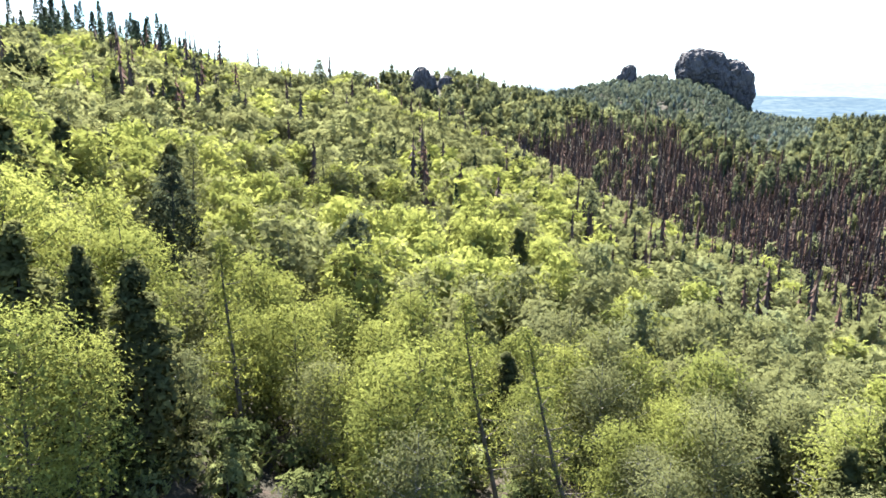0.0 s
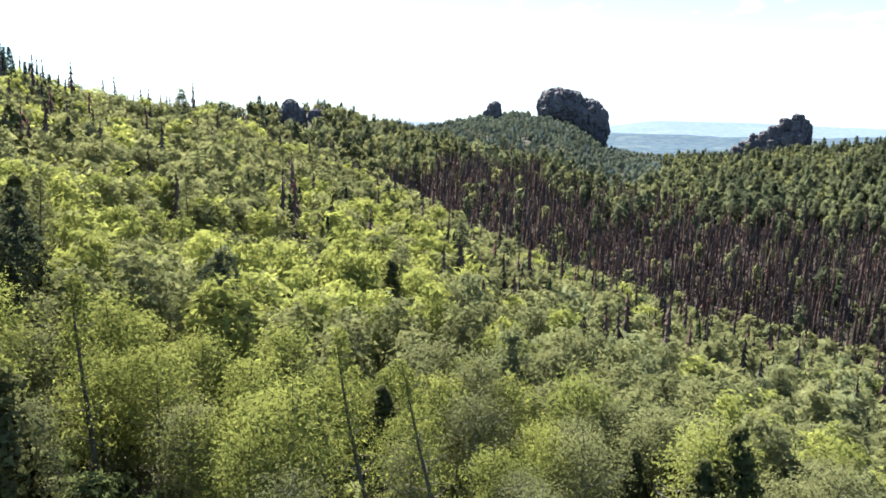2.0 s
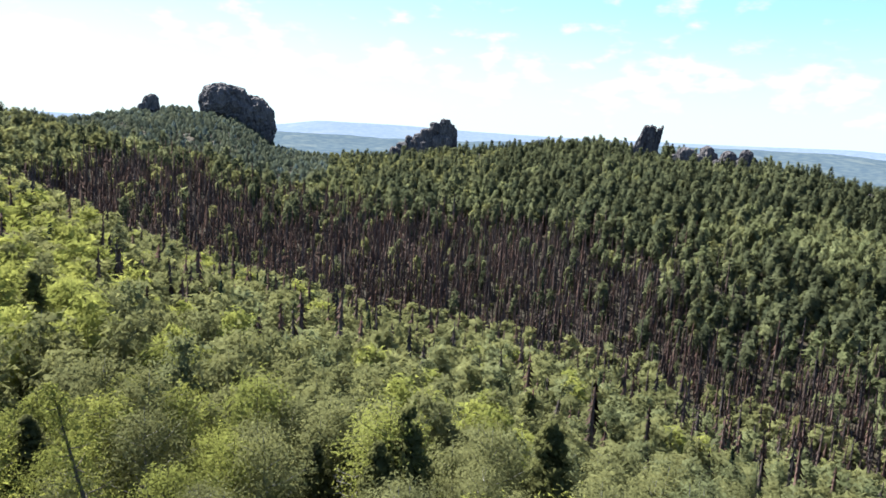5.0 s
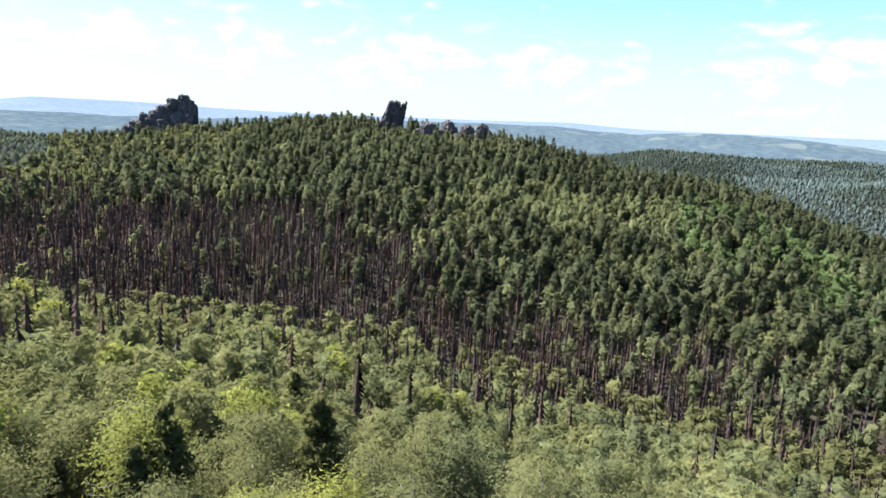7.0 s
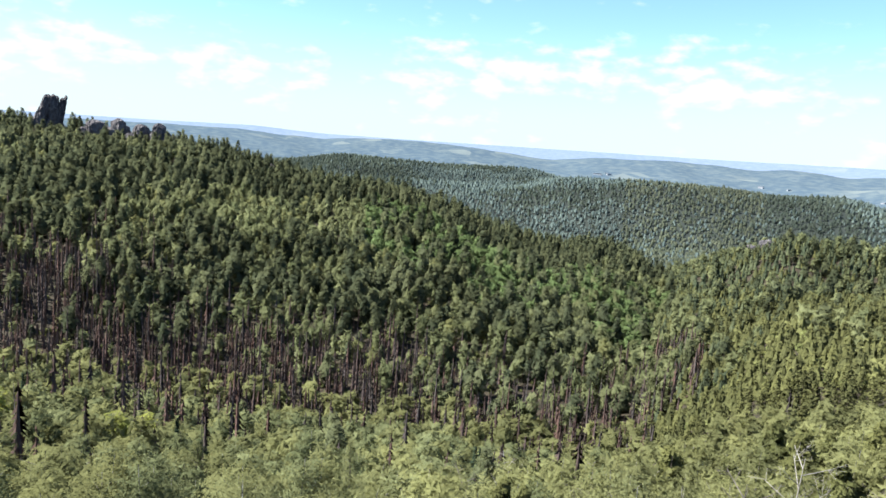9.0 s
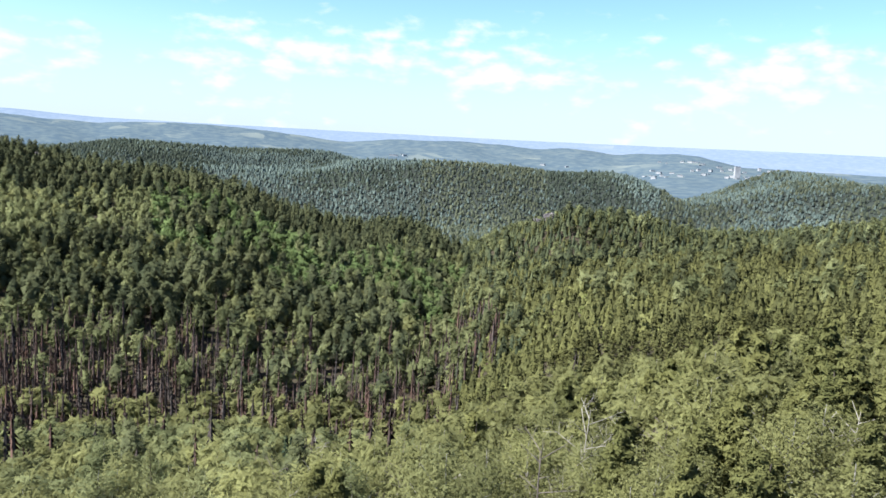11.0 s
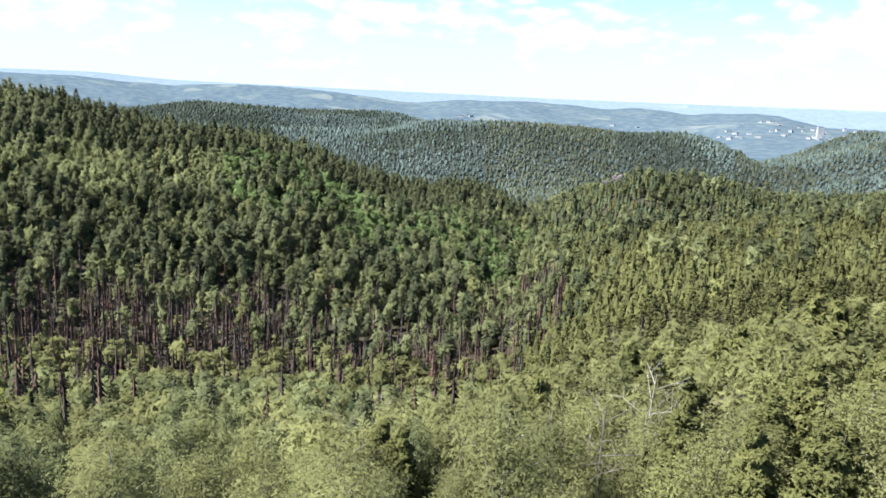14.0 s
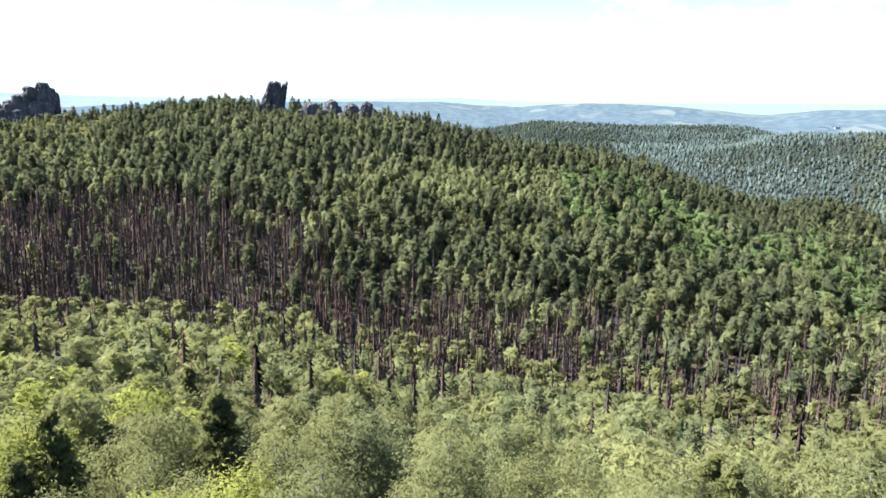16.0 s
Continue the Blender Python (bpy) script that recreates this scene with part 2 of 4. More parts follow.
basin = line([(-45, 2500, -3), (60, 2600, -3), (105, 2600, -3.0), (113, 2400, -2.5), (120, 2300, -2.4), (150, 2300, -2.4)], 0)
rim = line([(-45, 3600, -0.5), (23, 3600, -0.53), (33, 3600, -0.55), (45, 3600, -0.3), (59, 3600, 0.1), (66, 3600, -0.1), (70, 3600, -0.39),
            (72, 3600, -0.15), (78, 3600, 0.03), (82, 3600, -0.25), (88, 3600, -0.83), (91.4, 3600, -0.4), (97.5, 3600, -0.23), (103, 3600, -0.5),
            (106, 3600, -0.33), (109, 3600, -0.55), (113, 3500, -0.29), (115, 3400, -0.44), (119, 3300, -1.15), (126, 3300, -1.3), (150, 3300, -1.3)], 0)
dip = line([(0, 4100, -1.0), (180, 4100, -1.0)], 0)
edge = line([(-45, 4850, 0.1), (23, 4850, 0.0), (26, 4850, 0.46), (33, 4850, 0.42), (37, 4850, 0.26), (44, 4850, 0.13), (59, 4850, 0.2),
             (65, 4850, 0.3), (70, 4850, 0.02), (78, 4850, 0.0), (100, 4850, 0.05), (110, 4850, 0.15), (120, 4850, 0.28), (135, 4850, 0.4), (150, 4850, 0.4)], 0)
LINES = [foot, bench, hang, brow, gully, ridge, behind, hill, basin, rim, dip, edge]

STEPS = np.arange(0, 360, 0.25)


def table(b, v):
    o = np.argsort(b % 360)
    t = np.interp(STEPS, (b % 360)[o], v[o], period=360)
    k = np.hanning(9)
    k /= k.sum()
    return np.convolve(np.concatenate([t[-8:], t, t[:8]]), k, "same")[8:-8]


DIST = np.array([table(b, d) for b, d, z in LINES])
HIGH = np.array([table(b, z) for b, d, z in LINES])

LATTICE = np.random.default_rng(5).random((256, 256))


def value_noise(x, y, size):
    """Smooth noise from 0 to 1 with features of that size in metres."""
    u, v = np.asarray(x) / size, np.asarray(y) / size
    i, j = np.floor(u).astype(int), np.floor(v).astype(int)
    fu, fv = u - i, v - j
    fu, fv = fu * fu * (3 - 2 * fu), fv * fv * (3 - 2 * fv)
    a, b = LATTICE[i % 256, j % 256], LATTICE[(i + 1) % 256, j % 256]
    c, d = LATTICE[i % 256, (j + 1) % 256], LATTICE[(i + 1) % 256, (j + 1) % 256]
    return (a * (1 - fu) + b * fu) * (1 - fv) + (c * (1 - fu) + d * fu) * fv


def lie(bearing, r):
    """For bearings and distances: the height of the ground, and how many lines are passed, with the part of the way to the next."""
    bearing, r = np.asarray(bearing, float) % 360, np.asarray(r, float)
    q = bearing * 4
    i = np.floor(q).astype(int) % len(STEPS)
    j, w = (i + 1) % len(STEPS), q - np.floor(q)
    dist, high = DIST[:, i] * (1 - w) + DIST[:, j] * w, HIGH[:, i] * (1 - w) + HIGH[:, j] * w
    z, s = high[0].copy(), np.zeros_like(r)
    for k in range(len(LINES) - 1):
        f = (r - dist[k]) / np.maximum(dist[k + 1] - dist[k], 1)
        on = (f >= 0) & (f <= 1.0001) if k < len(LINES) - 2 else f >= 0
        z = np.where(on, high[k] + (high[k + 1] - high[k]) * f, z)
        s = np.where(on, k + f, s)
    x, y = r * np.sin(np.radians(bearing)), r * np.cos(np.radians(bearing))
    # a hollow between the spur and the ridge on the east side
    east = np.clip((bearing - 97) / 5, 0, 1) * (bearing < 170)
    crest = 500 * np.tan(np.radians(np.interp(bearing, [97, 115, 125, 133, 150], [-9.5, -7.56, -5.96, -4.7, -3.0]))) - 9
    there = z + east * np.exp(-((r - 500) / 90) ** 2) * (crest - z)
    z = np.where(np.abs(r - 500) < 250, there, z)
    z = z - 26 * east * np.exp(-((r - 590) / 45) ** 2)
    # a long wooded hill before the far one
    over = np.clip((bearing - 64) / 5, 0, 1) * np.clip((115 - bearing) / 1.5, 0, 1)
    top = 1420 * np.tan(np.radians(np.interp(bearing, [64, 72, 80, 86, 90, 95, 99.5, 104, 108.5, 110, 111.5, 113, 115], [-3.3, -3.0, -3.05, -2.75, -2.3, -2.05, -1.95, -2.2, -2.15, -2.45, -2.95, -3.7, -4.6]))) - 6
    swell = over * np.where(r < 1420, np.exp(-((r - 1420) / 260) ** 2), np.exp(-((r - 1420) / 110) ** 2))
    z = z + swell * (top - z)
    z = z + 26 * (value_noise(x, y + 5000, 420) - 0.5) * np.clip((r - 2100) / 300, 0, 1) * np.clip((3300 - r) / 300, 0, 1)
    z = z + (64 * (value_noise(x + 700, y + 2000, 330) - 0.5) + 24 * (value_noise(x + 100, y + 3000, 150) - 0.5)) * np.clip((r - 1100) / 120, 0, 1) * np.clip((1850 - r) / 150, 0, 1) * (1 - 0.85 * np.exp(-((r - 1420) / 70) ** 2) * over)
    rough = np.clip(r / 500, 0.08, 1)
    # the crests keep their line
    for k in (3, 5, 7):
        rough = rough * (1 - 0.75 * np.exp(-((s - k) / 0.12) ** 2))
    z = z + rough * (10 * (value_noise(x, y, 130) - 0.5) + 4 * (value_noise(x + 900, y, 45) - 0.5)) * np.clip((4400 - r) / 500, 0.15, 1)
    return z, s


def at(bearing, r, up=0.0):
    """A point on the ground at a bearing and distance."""
    z, s = lie(np.array([bearing]), np.array([r]))
    return Vector((r * math.sin(radians(bearing)), r * math.cos(radians(bearing)), float(z[0]) + up))


# ---- mesh helpers ----


def mesh_of(name, verts, faces, mats, mat_index=None, tint=None, smooth=False, out=None):
    me = bpy.data.meshes.new(name)
    verts, faces = np.asarray(verts, np.float32), np.asarray(faces, np.int32)
    k = faces.shape[1]
    me.vertices.add(len(verts)), me.loops.add(faces.size), me.polygons.add(len(faces))
    me.vertices.foreach_set("co", verts.ravel())
    me.loops.foreach_set("vertex_index", faces.ravel())
    me.polygons.foreach_set("loop_start", np.arange(0, faces.size, k, dtype=np.int32))
    if mat_index is not None:
        me.polygons.foreach_set("material_index", np.asarray(mat_index, np.int32))
    if smooth:
        me.polygons.foreach_set("use_smooth", np.ones(len(faces), bool))
    if tint is not None:
        a = me.attributes.new("tint", "FLOAT", "POINT")
        a.data.foreach_set("value", np.asarray(tint, np.float32))
    if out is not None:
        a = me.attributes.new("out", "FLOAT_VECTOR", "POINT")
        a.data.foreach_set("vector", np.asarray(out, np.float32).ravel())
    for m in mats:
        me.materials.append(MATS[m])
    me.update(calc_edges=True)
    return me


def part(name, me, parent, label=""):
    ob = new(name, me)
    ob.parent = parent
    return tagged(ob, label)


def tube(points, radii, sides=5):
    """Triangles (n, 3, 3) of a tapering round rod along points."""
    points = [Vector(p) for p in points]
    rings = []
    for i, p in enumerate(points):
        d = (points[min(i + 1, len(points) - 1)] - points[max(i - 1, 0)]).normalized()
        a = d.orthogonal().normalized()
        b = d.cross(a)
        rings.append([p + (a * math.cos(2 * math.pi * k / sides) + b * math.sin(2 * math.pi * k / sides)) * radii[i] for k in range(sides)])
    tris = []
    for lo, hi in zip(rings, rings[1:]):
        for k in range(sides):
            n = (k + 1) % sides
            tris += [(lo[k], lo[n], hi[n]), (lo[k], hi[n], hi[k])]
    return np.array([[tuple(v) for v in t] for t in tris], np.float32).reshape(-1, 3, 3)


def leaves(centres, out, size, r, broad=0.36, loose=0.7):
    """One small triangle for each centre, facing roughly outwards."""
    n = len(centres)
    out = unit(out + r.normal(size=(n, 3)) * loose)
    u = r.normal(size=(n, 3))
    u -= out * (u * out).sum(1)[:, None]
    u /= np.linalg.norm(u, axis=1)[:, None]
    v = np.cross(out, u)
    s = (size * r.uniform(0.6, 1.4, n))[:, None]
    return np.stack([centres + s * u, centres - 0.5 * s * u + broad * s * v, centres - 0.5 * s * u - broad * s * v], 1)


def unit(a):
    return a / np.maximum(np.linalg.norm(a, axis=1)[:, None], 1e-6)


def crown_of(r, n_clumps, per, cover, height, low, wide, shape, broad=0.36):
    """A crown of clumps of leaves between low and height, wide metres in radius: places, ways out and leaf size."""
    f = (np.arange(n_clumps) + r.random(n_clumps)) / n_clumps
    f = f ** (0.8 if shape != "cone" else 1.15)
    a = np.arange(n_clumps) * 2.4 + r.normal(size=n_clumps) * 0.5
    if shape == "cone":
        prof, cr = (1.03 - f) ** 0.9, wide * (0.36 if n_clumps < 60 else 0.2) * (1.1 - 0.75 * f)
    elif shape == "layered":
        # three tufts out along each branch, in loose storeys
        f = np.repeat(f[::3], 3)[:n_clumps] + r.normal(size=n_clumps) * 0.025
        f = np.clip(f, 0, 1)
        a = np.repeat(a[::3], 3)[:n_clumps] + r.normal(size=n_clumps) * 0.45
        prof, cr = (1.04 - f) ** 0.75, wide * 0.20 * (1.25 - 0.6 * f)
    elif shape == "spire":
        prof, cr = (1.05 - f) ** 0.7, wide * 0.45 * (1.1 - 0.7 * f)
    else:
        prof, cr = np.sin(math.pi * (0.13 + 0.87 * f) ** 0.85), wide * 0.40 * r.uniform(0.7, 1.25, n_clumps)
    rad = prof * wide * 0.8 * np.sqrt(r.uniform(0.25, 1.0, n_clumps)) * r.uniform(0.85, 1.2, n_clumps)
    lift = np.zeros(n_clumps)
    if shape == "layered":
        step = np.resize([0.45, 0.75, 1.0], n_clumps)
        rad = prof * wide * step * np.repeat(r.uniform(0.75, 1.15, n_clumps // 3 + 1), 3)[:n_clumps]
        lift = -0.22 * rad + 0.25 * rad * step
    c = np.stack([np.cos(a) * rad, np.sin(a) * rad, low + (height - low) * f - cr * 0.3 + lift], 1)
    c, k = np.repeat(c, per, 0), np.repeat(cr, per)[:, None]
    way = unit(r.normal(size=c.shape) + np.array([0, 0, 0.35]))
    p = c + way * k * r.uniform(0.65, 1.08, len(c))[:, None] * np.array([1, 1, 0.8])
    axis = np.stack([p[:, 0], p[:, 1], (p[:, 2] - (low + height) / 2) * wide / max(height - low, 1)], 1)
    own = 0.8 if shape == "layered" else 0.45
    out = unit(way * own + unit(axis) * 0.4 + np.array([0, 0, 0.4]) + r.normal(size=c.shape) * 0.18)
    size = math.sqrt(4 * math.pi * float(np.mean(cr)) ** 2 * cover / per / (1.5 * broad))
    return p, out, size


def egg_crown(r, n, cover, height, low, wide, tip, broad, knobs=9, up=0.25):
    """A crown seen as one soft, lobed form: leaf sprays all over an egg, some inside it; tip below 1 makes it pointed."""
    f = (np.arange(n) + r.random(n)) / n
    a = np.arange(n) * 2.39996 + r.normal(size=n) * 0.3
    prof = np.sin(np.pi * (0.08 + 0.90 * f) ** tip) ** 0.75
    ball = np.stack([np.cos(a) * prof, np.sin(a) * prof, 2.2 * f - 1.1], 1)
    bumps = unit(r.normal(size=(knobs, 3)) * np.array([1, 1, 0.8])) * r.uniform(0.75, 1.15, (knobs, 1))
    near = np.linalg.norm(ball[:, None, :] - bumps[None], axis=2)
    lobe = near.min(1)
    hug = np.where(r.random(n) < 0.3, r.uniform(0.5, 0.88, n), r.uniform(0.88, 1.12, n))
    k = (1.12 - (0.2 if knobs < 12 else 0.42) * np.clip(lobe * math.sqrt(knobs) / 2.4, 0, 1)) * hug
    p = np.stack([ball[:, 0] * wide * k, ball[:, 1] * wide * k, low + (height - low) * (0.5 + (f - 0.5) * (0.35 + 0.65 * k))], 1)
    # every lobe is round in itself
    own = unit(ball - bumps[near.argmin(1)] * (0.55 if knobs < 12 else 0.8))
    out = unit(unit(ball) * (0.65 if up < 0.5 else 0.4) + own * (0.2 if knobs < 12 else 0.35) + np.array([0, 0, up]) + r.normal(size=(n, 3)) * (0.15 if up < 0.5 else 0.28))
    area = 2 * math.pi * wide * (height - low) * 0.72
    return p, out, math.sqrt(area * cover / n / (1.5 * broad))


def far_land(name, wood, open_, field, cell):
    """Distant country: woods and open ground in large patches, with fields and clearings as uneven cells."""
    m, n, l = start_mat(name)
    ge = n.new("ShaderNodeNewGeometry")
    big, mid = noise_node(n, l, 0.0035, 4.0), noise_node(n, l, 0.03, 5.0)
    ramps = []
    for node, lo, hi in ((big, 0.42, 0.62), (mid, 0.4, 0.65)):
        rp = n.new("ShaderNodeMapRange")
        rp.inputs[1].default_value, rp.inputs[2].default_value = lo, hi
        l.new(node.outputs[0], rp.inputs[0])
        ramps.append(rp.outputs[0])
    vo, pick, both = n.new("ShaderNodeTexVoronoi"), n.new("ShaderNodeMapRange"), n.new("ShaderNodeMath")
    vo.inputs["Scale"].default_value = 1 / cell
    l.new(ge.outputs["Position"], vo.inputs["Vector"])
    pick.inputs[1].default_value, pick.inputs[2].default_value = 0.68, 0.9
    l.new(vo.outputs["Color"], pick.inputs[0])
    both.operation = "MULTIPLY"
    l.new(pick.outputs[0], both.inputs[0]), l.new(ramps[0], both.inputs[1])
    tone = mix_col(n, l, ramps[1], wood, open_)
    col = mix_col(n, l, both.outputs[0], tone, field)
    di, out = n.new("ShaderNodeBsdfDiffuse"), n.new("ShaderNodeOutputMaterial")
    l.new(col, di.inputs[0]), l.new(di.outputs[0], out.inputs[0])
    return m


# the blue, paling haze of distance is put into these base colours
far_land("hazed_hills", (0.046, 0.069, 0.092), (0.07, 0.094, 0.108), (0.105, 0.126, 0.128), 90)
far_land("hazed_horizon", (0.10, 0.135, 0.19), (0.12, 0.155, 0.21), (0.14, 0.168, 0.21), 180)
def bough_crown(r, n, per, cover, height, low, wide):
    """A loose broadleaf crown: sprays of leaves along rising boughs, thicker towards their ends, with gaps between. Also gives the boughs."""
    f = (np.arange(n) + r.random(n)) / n
    a = np.arange(n) * 2.39996 + r.normal(size=n) * 0.35
    far = wide * np.sin(np.pi * (0.16 + 0.78 * f) ** 0.9) ** 0.7 * r.uniform(0.65, 1.15, n)
    rise = far * r.uniform(0.35, 0.8, n) + 0.3
    root = np.stack([np.zeros(n), np.zeros(n), low * 0.8 + (height * 0.86 - low * 0.8) * f], 1)
    way = np.stack([np.cos(a), np.sin(a), np.zeros(n)], 1)
    tip = root + way * far[:, None] + np.array([0, 0, 1.0]) * rise[:, None]
    mid = root + way * far[:, None] * 0.5 + np.array([0, 0, 1.0]) * rise[:, None] * 0.3
    t = np.clip(r.beta(2.2, 1.3, (n, per)), 0.12, 1.04)[:, :, None]
    line_ = root[:, None] * (1 - t) ** 2 + 2 * mid[:, None] * t * (1 - t) + tip[:, None] * t ** 2
    spread = wide * (0.10 + 0.17 * np.sin(np.pi * np.clip(t, 0, 1) ** 0.8)) * r.uniform(0.75, 1.3, (n, 1, 1))
    off = r.normal(size=(n, per, 3)) * np.array([1, 1, 0.75])
    p = (line_ + off * spread).reshape(-1, 3)
    axis = unit(np.stack([p[:, 0], p[:, 1], (p[:, 2] - (low + height) * 0.45) * wide / (height - low) * 1.6], 1))
    out = unit(axis * 0.45 + unit(off.reshape(-1, 3)) * 0.3 + np.array([0, 0, 0.7]) + r.normal(size=p.shape) * 0.25)
    area = 2 * math.pi * wide * (height - low) * 0.72
    return p, out, math.sqrt(area * cover / len(p) / (1.5 * 0.36)), list(zip(root, mid, tip))


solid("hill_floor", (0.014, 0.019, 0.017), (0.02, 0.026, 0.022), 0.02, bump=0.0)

# ---- ground ----


def build_ground():
    b = np.concatenate([np.arange(-45, 150, 0.5), np.arange(150, 315, 3.0)])
    r = np.concatenate([[0.005, 6, 14, 24, 36], np.arange(50, 300, 9), np.arange(300, 1000, 14), np.arange(1000, 2200, 40), np.arange(2200, 4850, 75), [4850, 4990]])
    bb, rr = np.meshgrid(b, r)
    z, s = lie(bb.ravel(), rr.ravel())
    z = np.where(rr.ravel() > 4900, z - 60, z)
    v = np.stack([rr.ravel() * np.sin(np.radians(bb.ravel())), rr.ravel() * np.cos(np.radians(bb.ravel())), z], 1)
    nb, nr = len(b), len(r)
    i, j = np.meshgrid(np.arange(nr - 1), np.arange(nb), indexing="ij")
    k = (j + 1) % nb
    f = np.stack([i * nb + j, (i + 1) * nb + j, (i + 1) * nb + k, i * nb + k], -1).reshape(-1, 4)[:, ::-1]
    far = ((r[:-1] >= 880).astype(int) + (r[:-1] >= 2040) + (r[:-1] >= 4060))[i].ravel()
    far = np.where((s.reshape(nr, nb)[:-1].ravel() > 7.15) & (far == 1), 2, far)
    ob = new("ground", mesh_of("ground", v, f, ["forest_floor", "hill_floor", "hazed_hills", "hazed_horizon"], far, smooth=True))
    return tagged(ob, "forest floor of the slopes, valley and far hills", "ground", kind="structure")


build_ground()

# ---- trees ----
# kind: height, foot of the crown, radius of the crown, shape, leaf and bark materials
KINDS = {
    "birch_bright": (11.0, 1.3, 3.5, "round", "birch_bright", "bark_dark"),
    "birch_pale": (10.2, 1.2, 3.1, "round", "birch_pale", "bark_birch"),
    "aspen": (11.5, 1.4, 2.7, "round", "aspen_green", "bark_birch"),
    "aspen_vivid": (11.0, 1.0, 2.6, "round", "aspen_vivid", "bark_birch"),
    "pine": (14.5, 2.0, 2.6, "round", "pine_dark", "bark_dark"),
    "fir": (11.0, 0.6, 1.8, "cone", "fir_dark", "bark_dark"),
    "larch": (9.0, 0.5, 2.7, "cone", "larch_olive", "bark_dark"),
    "cedar": (11.5, 0.8, 3.0, "layered", "cedar_olive", "bark_dark"),
    "cedar_dark": (12.5, 0.4, 2.9, "layered", "cedar_deep", "bark_dark"),
    "shrub": (2.6, 0.0, 1.7, "round", "shrub_green", "bark_dark"),
    "spruce": (10.0, 0.5, 2.5, "cone", "spruce_green", "bark_dark"),
    "snag": (12.5, 0.8, 2.1, "spire", "dead_needles", "bark_dead"),
    "far": (13.0, 0.0, 2.6, "cone", "hazed_conifer", "bark_dark"),
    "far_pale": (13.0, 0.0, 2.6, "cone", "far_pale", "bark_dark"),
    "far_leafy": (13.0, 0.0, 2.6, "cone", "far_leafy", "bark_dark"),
}
# clumps, leaves in each, how much of a clump they cover
FINE = {0: (64, 104, 0.05), 1: (52, 46, 0.1), 2: (40, 20, 0.21), 3: (34, 12, 0.32), 4: (20, 6, 0.75)}

# sprays on a crown that is built as one form
EGG = {0: 5000, 1: 3000, 2: 900, 3: 300, 4: 74}


def dead_twigs(r, n, height, low, wide):
    """Drooping bare branches up a dead spruce: narrow triangles from the stem outwards and down."""
    f = (np.arange(n) + r.random(n)) / n
    a = np.arange(n) * 2.4 + r.normal(size=n) * 0.4
    z = low + (height - low) * f
    far = wide * (1.06 - f) ** 0.8 * r.uniform(0.45, 1.35, n)
    way = np.stack([np.cos(a), np.sin(a), np.zeros(n)], 1)
    root = np.stack([np.zeros(n), np.zeros(n), z], 1)
    tip = root + way * far[:, None] - np.array([0, 0, 1.0]) * (far * r.uniform(0.5, 1.3, n))[:, None]
    thick = np.array([0, 0, 1.0]) * (0.25 + 9.0 / n)
    twigs, out = np.stack([root + thick, root - thick, tip], 1), unit(way + np.array([0, 0, 0.3]))
    # the thick of the twigs close to the stem
    a = np.arange(5) * 1.257
    ring = np.stack([np.cos(a), np.sin(a), np.zeros(5)], 1) * wide * 0.3 * r.uniform(0.7, 1.3, 5)[:, None] + np.array([0, 0, low])
    peak = np.array([0, 0, height * 0.97])
    core = np.stack([ring, np.roll(ring, -1, 0), np.tile(peak, (5, 1))], 1)
    return np.concatenate([twigs, core]), np.concatenate([out, unit(core.mean(1) * np.array([1, 1, 0]) + np.array([0, 0, 0.02]))])


def tiers(r, height, low, wide):
    """A small pointed conifer: ragged storeys of boughs, each a skirt of triangles, and loose sprays on them."""
    tris, out = [], []
    for f0, f1, k in ((0.0, 0.5, 1.0), (0.24, 0.78, 0.72), (0.52, 1.0, 0.46)):
        a0 = r.uniform(0, 6.28)
        a = a0 + np.arange(6) * 1.047 + r.normal(size=6) * 0.15
        rad = wide * k * r.uniform(0.7, 1.25, 6)
        z = low + (height - low) * (f0 + r.normal(size=6) * 0.03)
        ring = np.stack([np.cos(a) * rad, np.sin(a) * rad, z], 1)
        tip = np.array([r.normal() * 0.08, r.normal() * 0.08, low + (height - low) * f1])
        for i in range(6):
            t = np.stack([ring[i], ring[(i + 1) % 6], tip])
            way = t.mean(0) * np.array([1, 1, 0])
            tris.append(t)
            out.append(way / max(np.linalg.norm(way), 1e-3) + np.array([0, 0, 0.5]) + r.normal(size=3) * 0.2)
    p, o, size = crown_of(r, 9, 2, 0.4, height * 0.95, low, wide * 1.05, "cone")
    return np.concatenate([np.array(tris), leaves(p, o, size, r)]), np.concatenate([unit(np.array(out)), o])


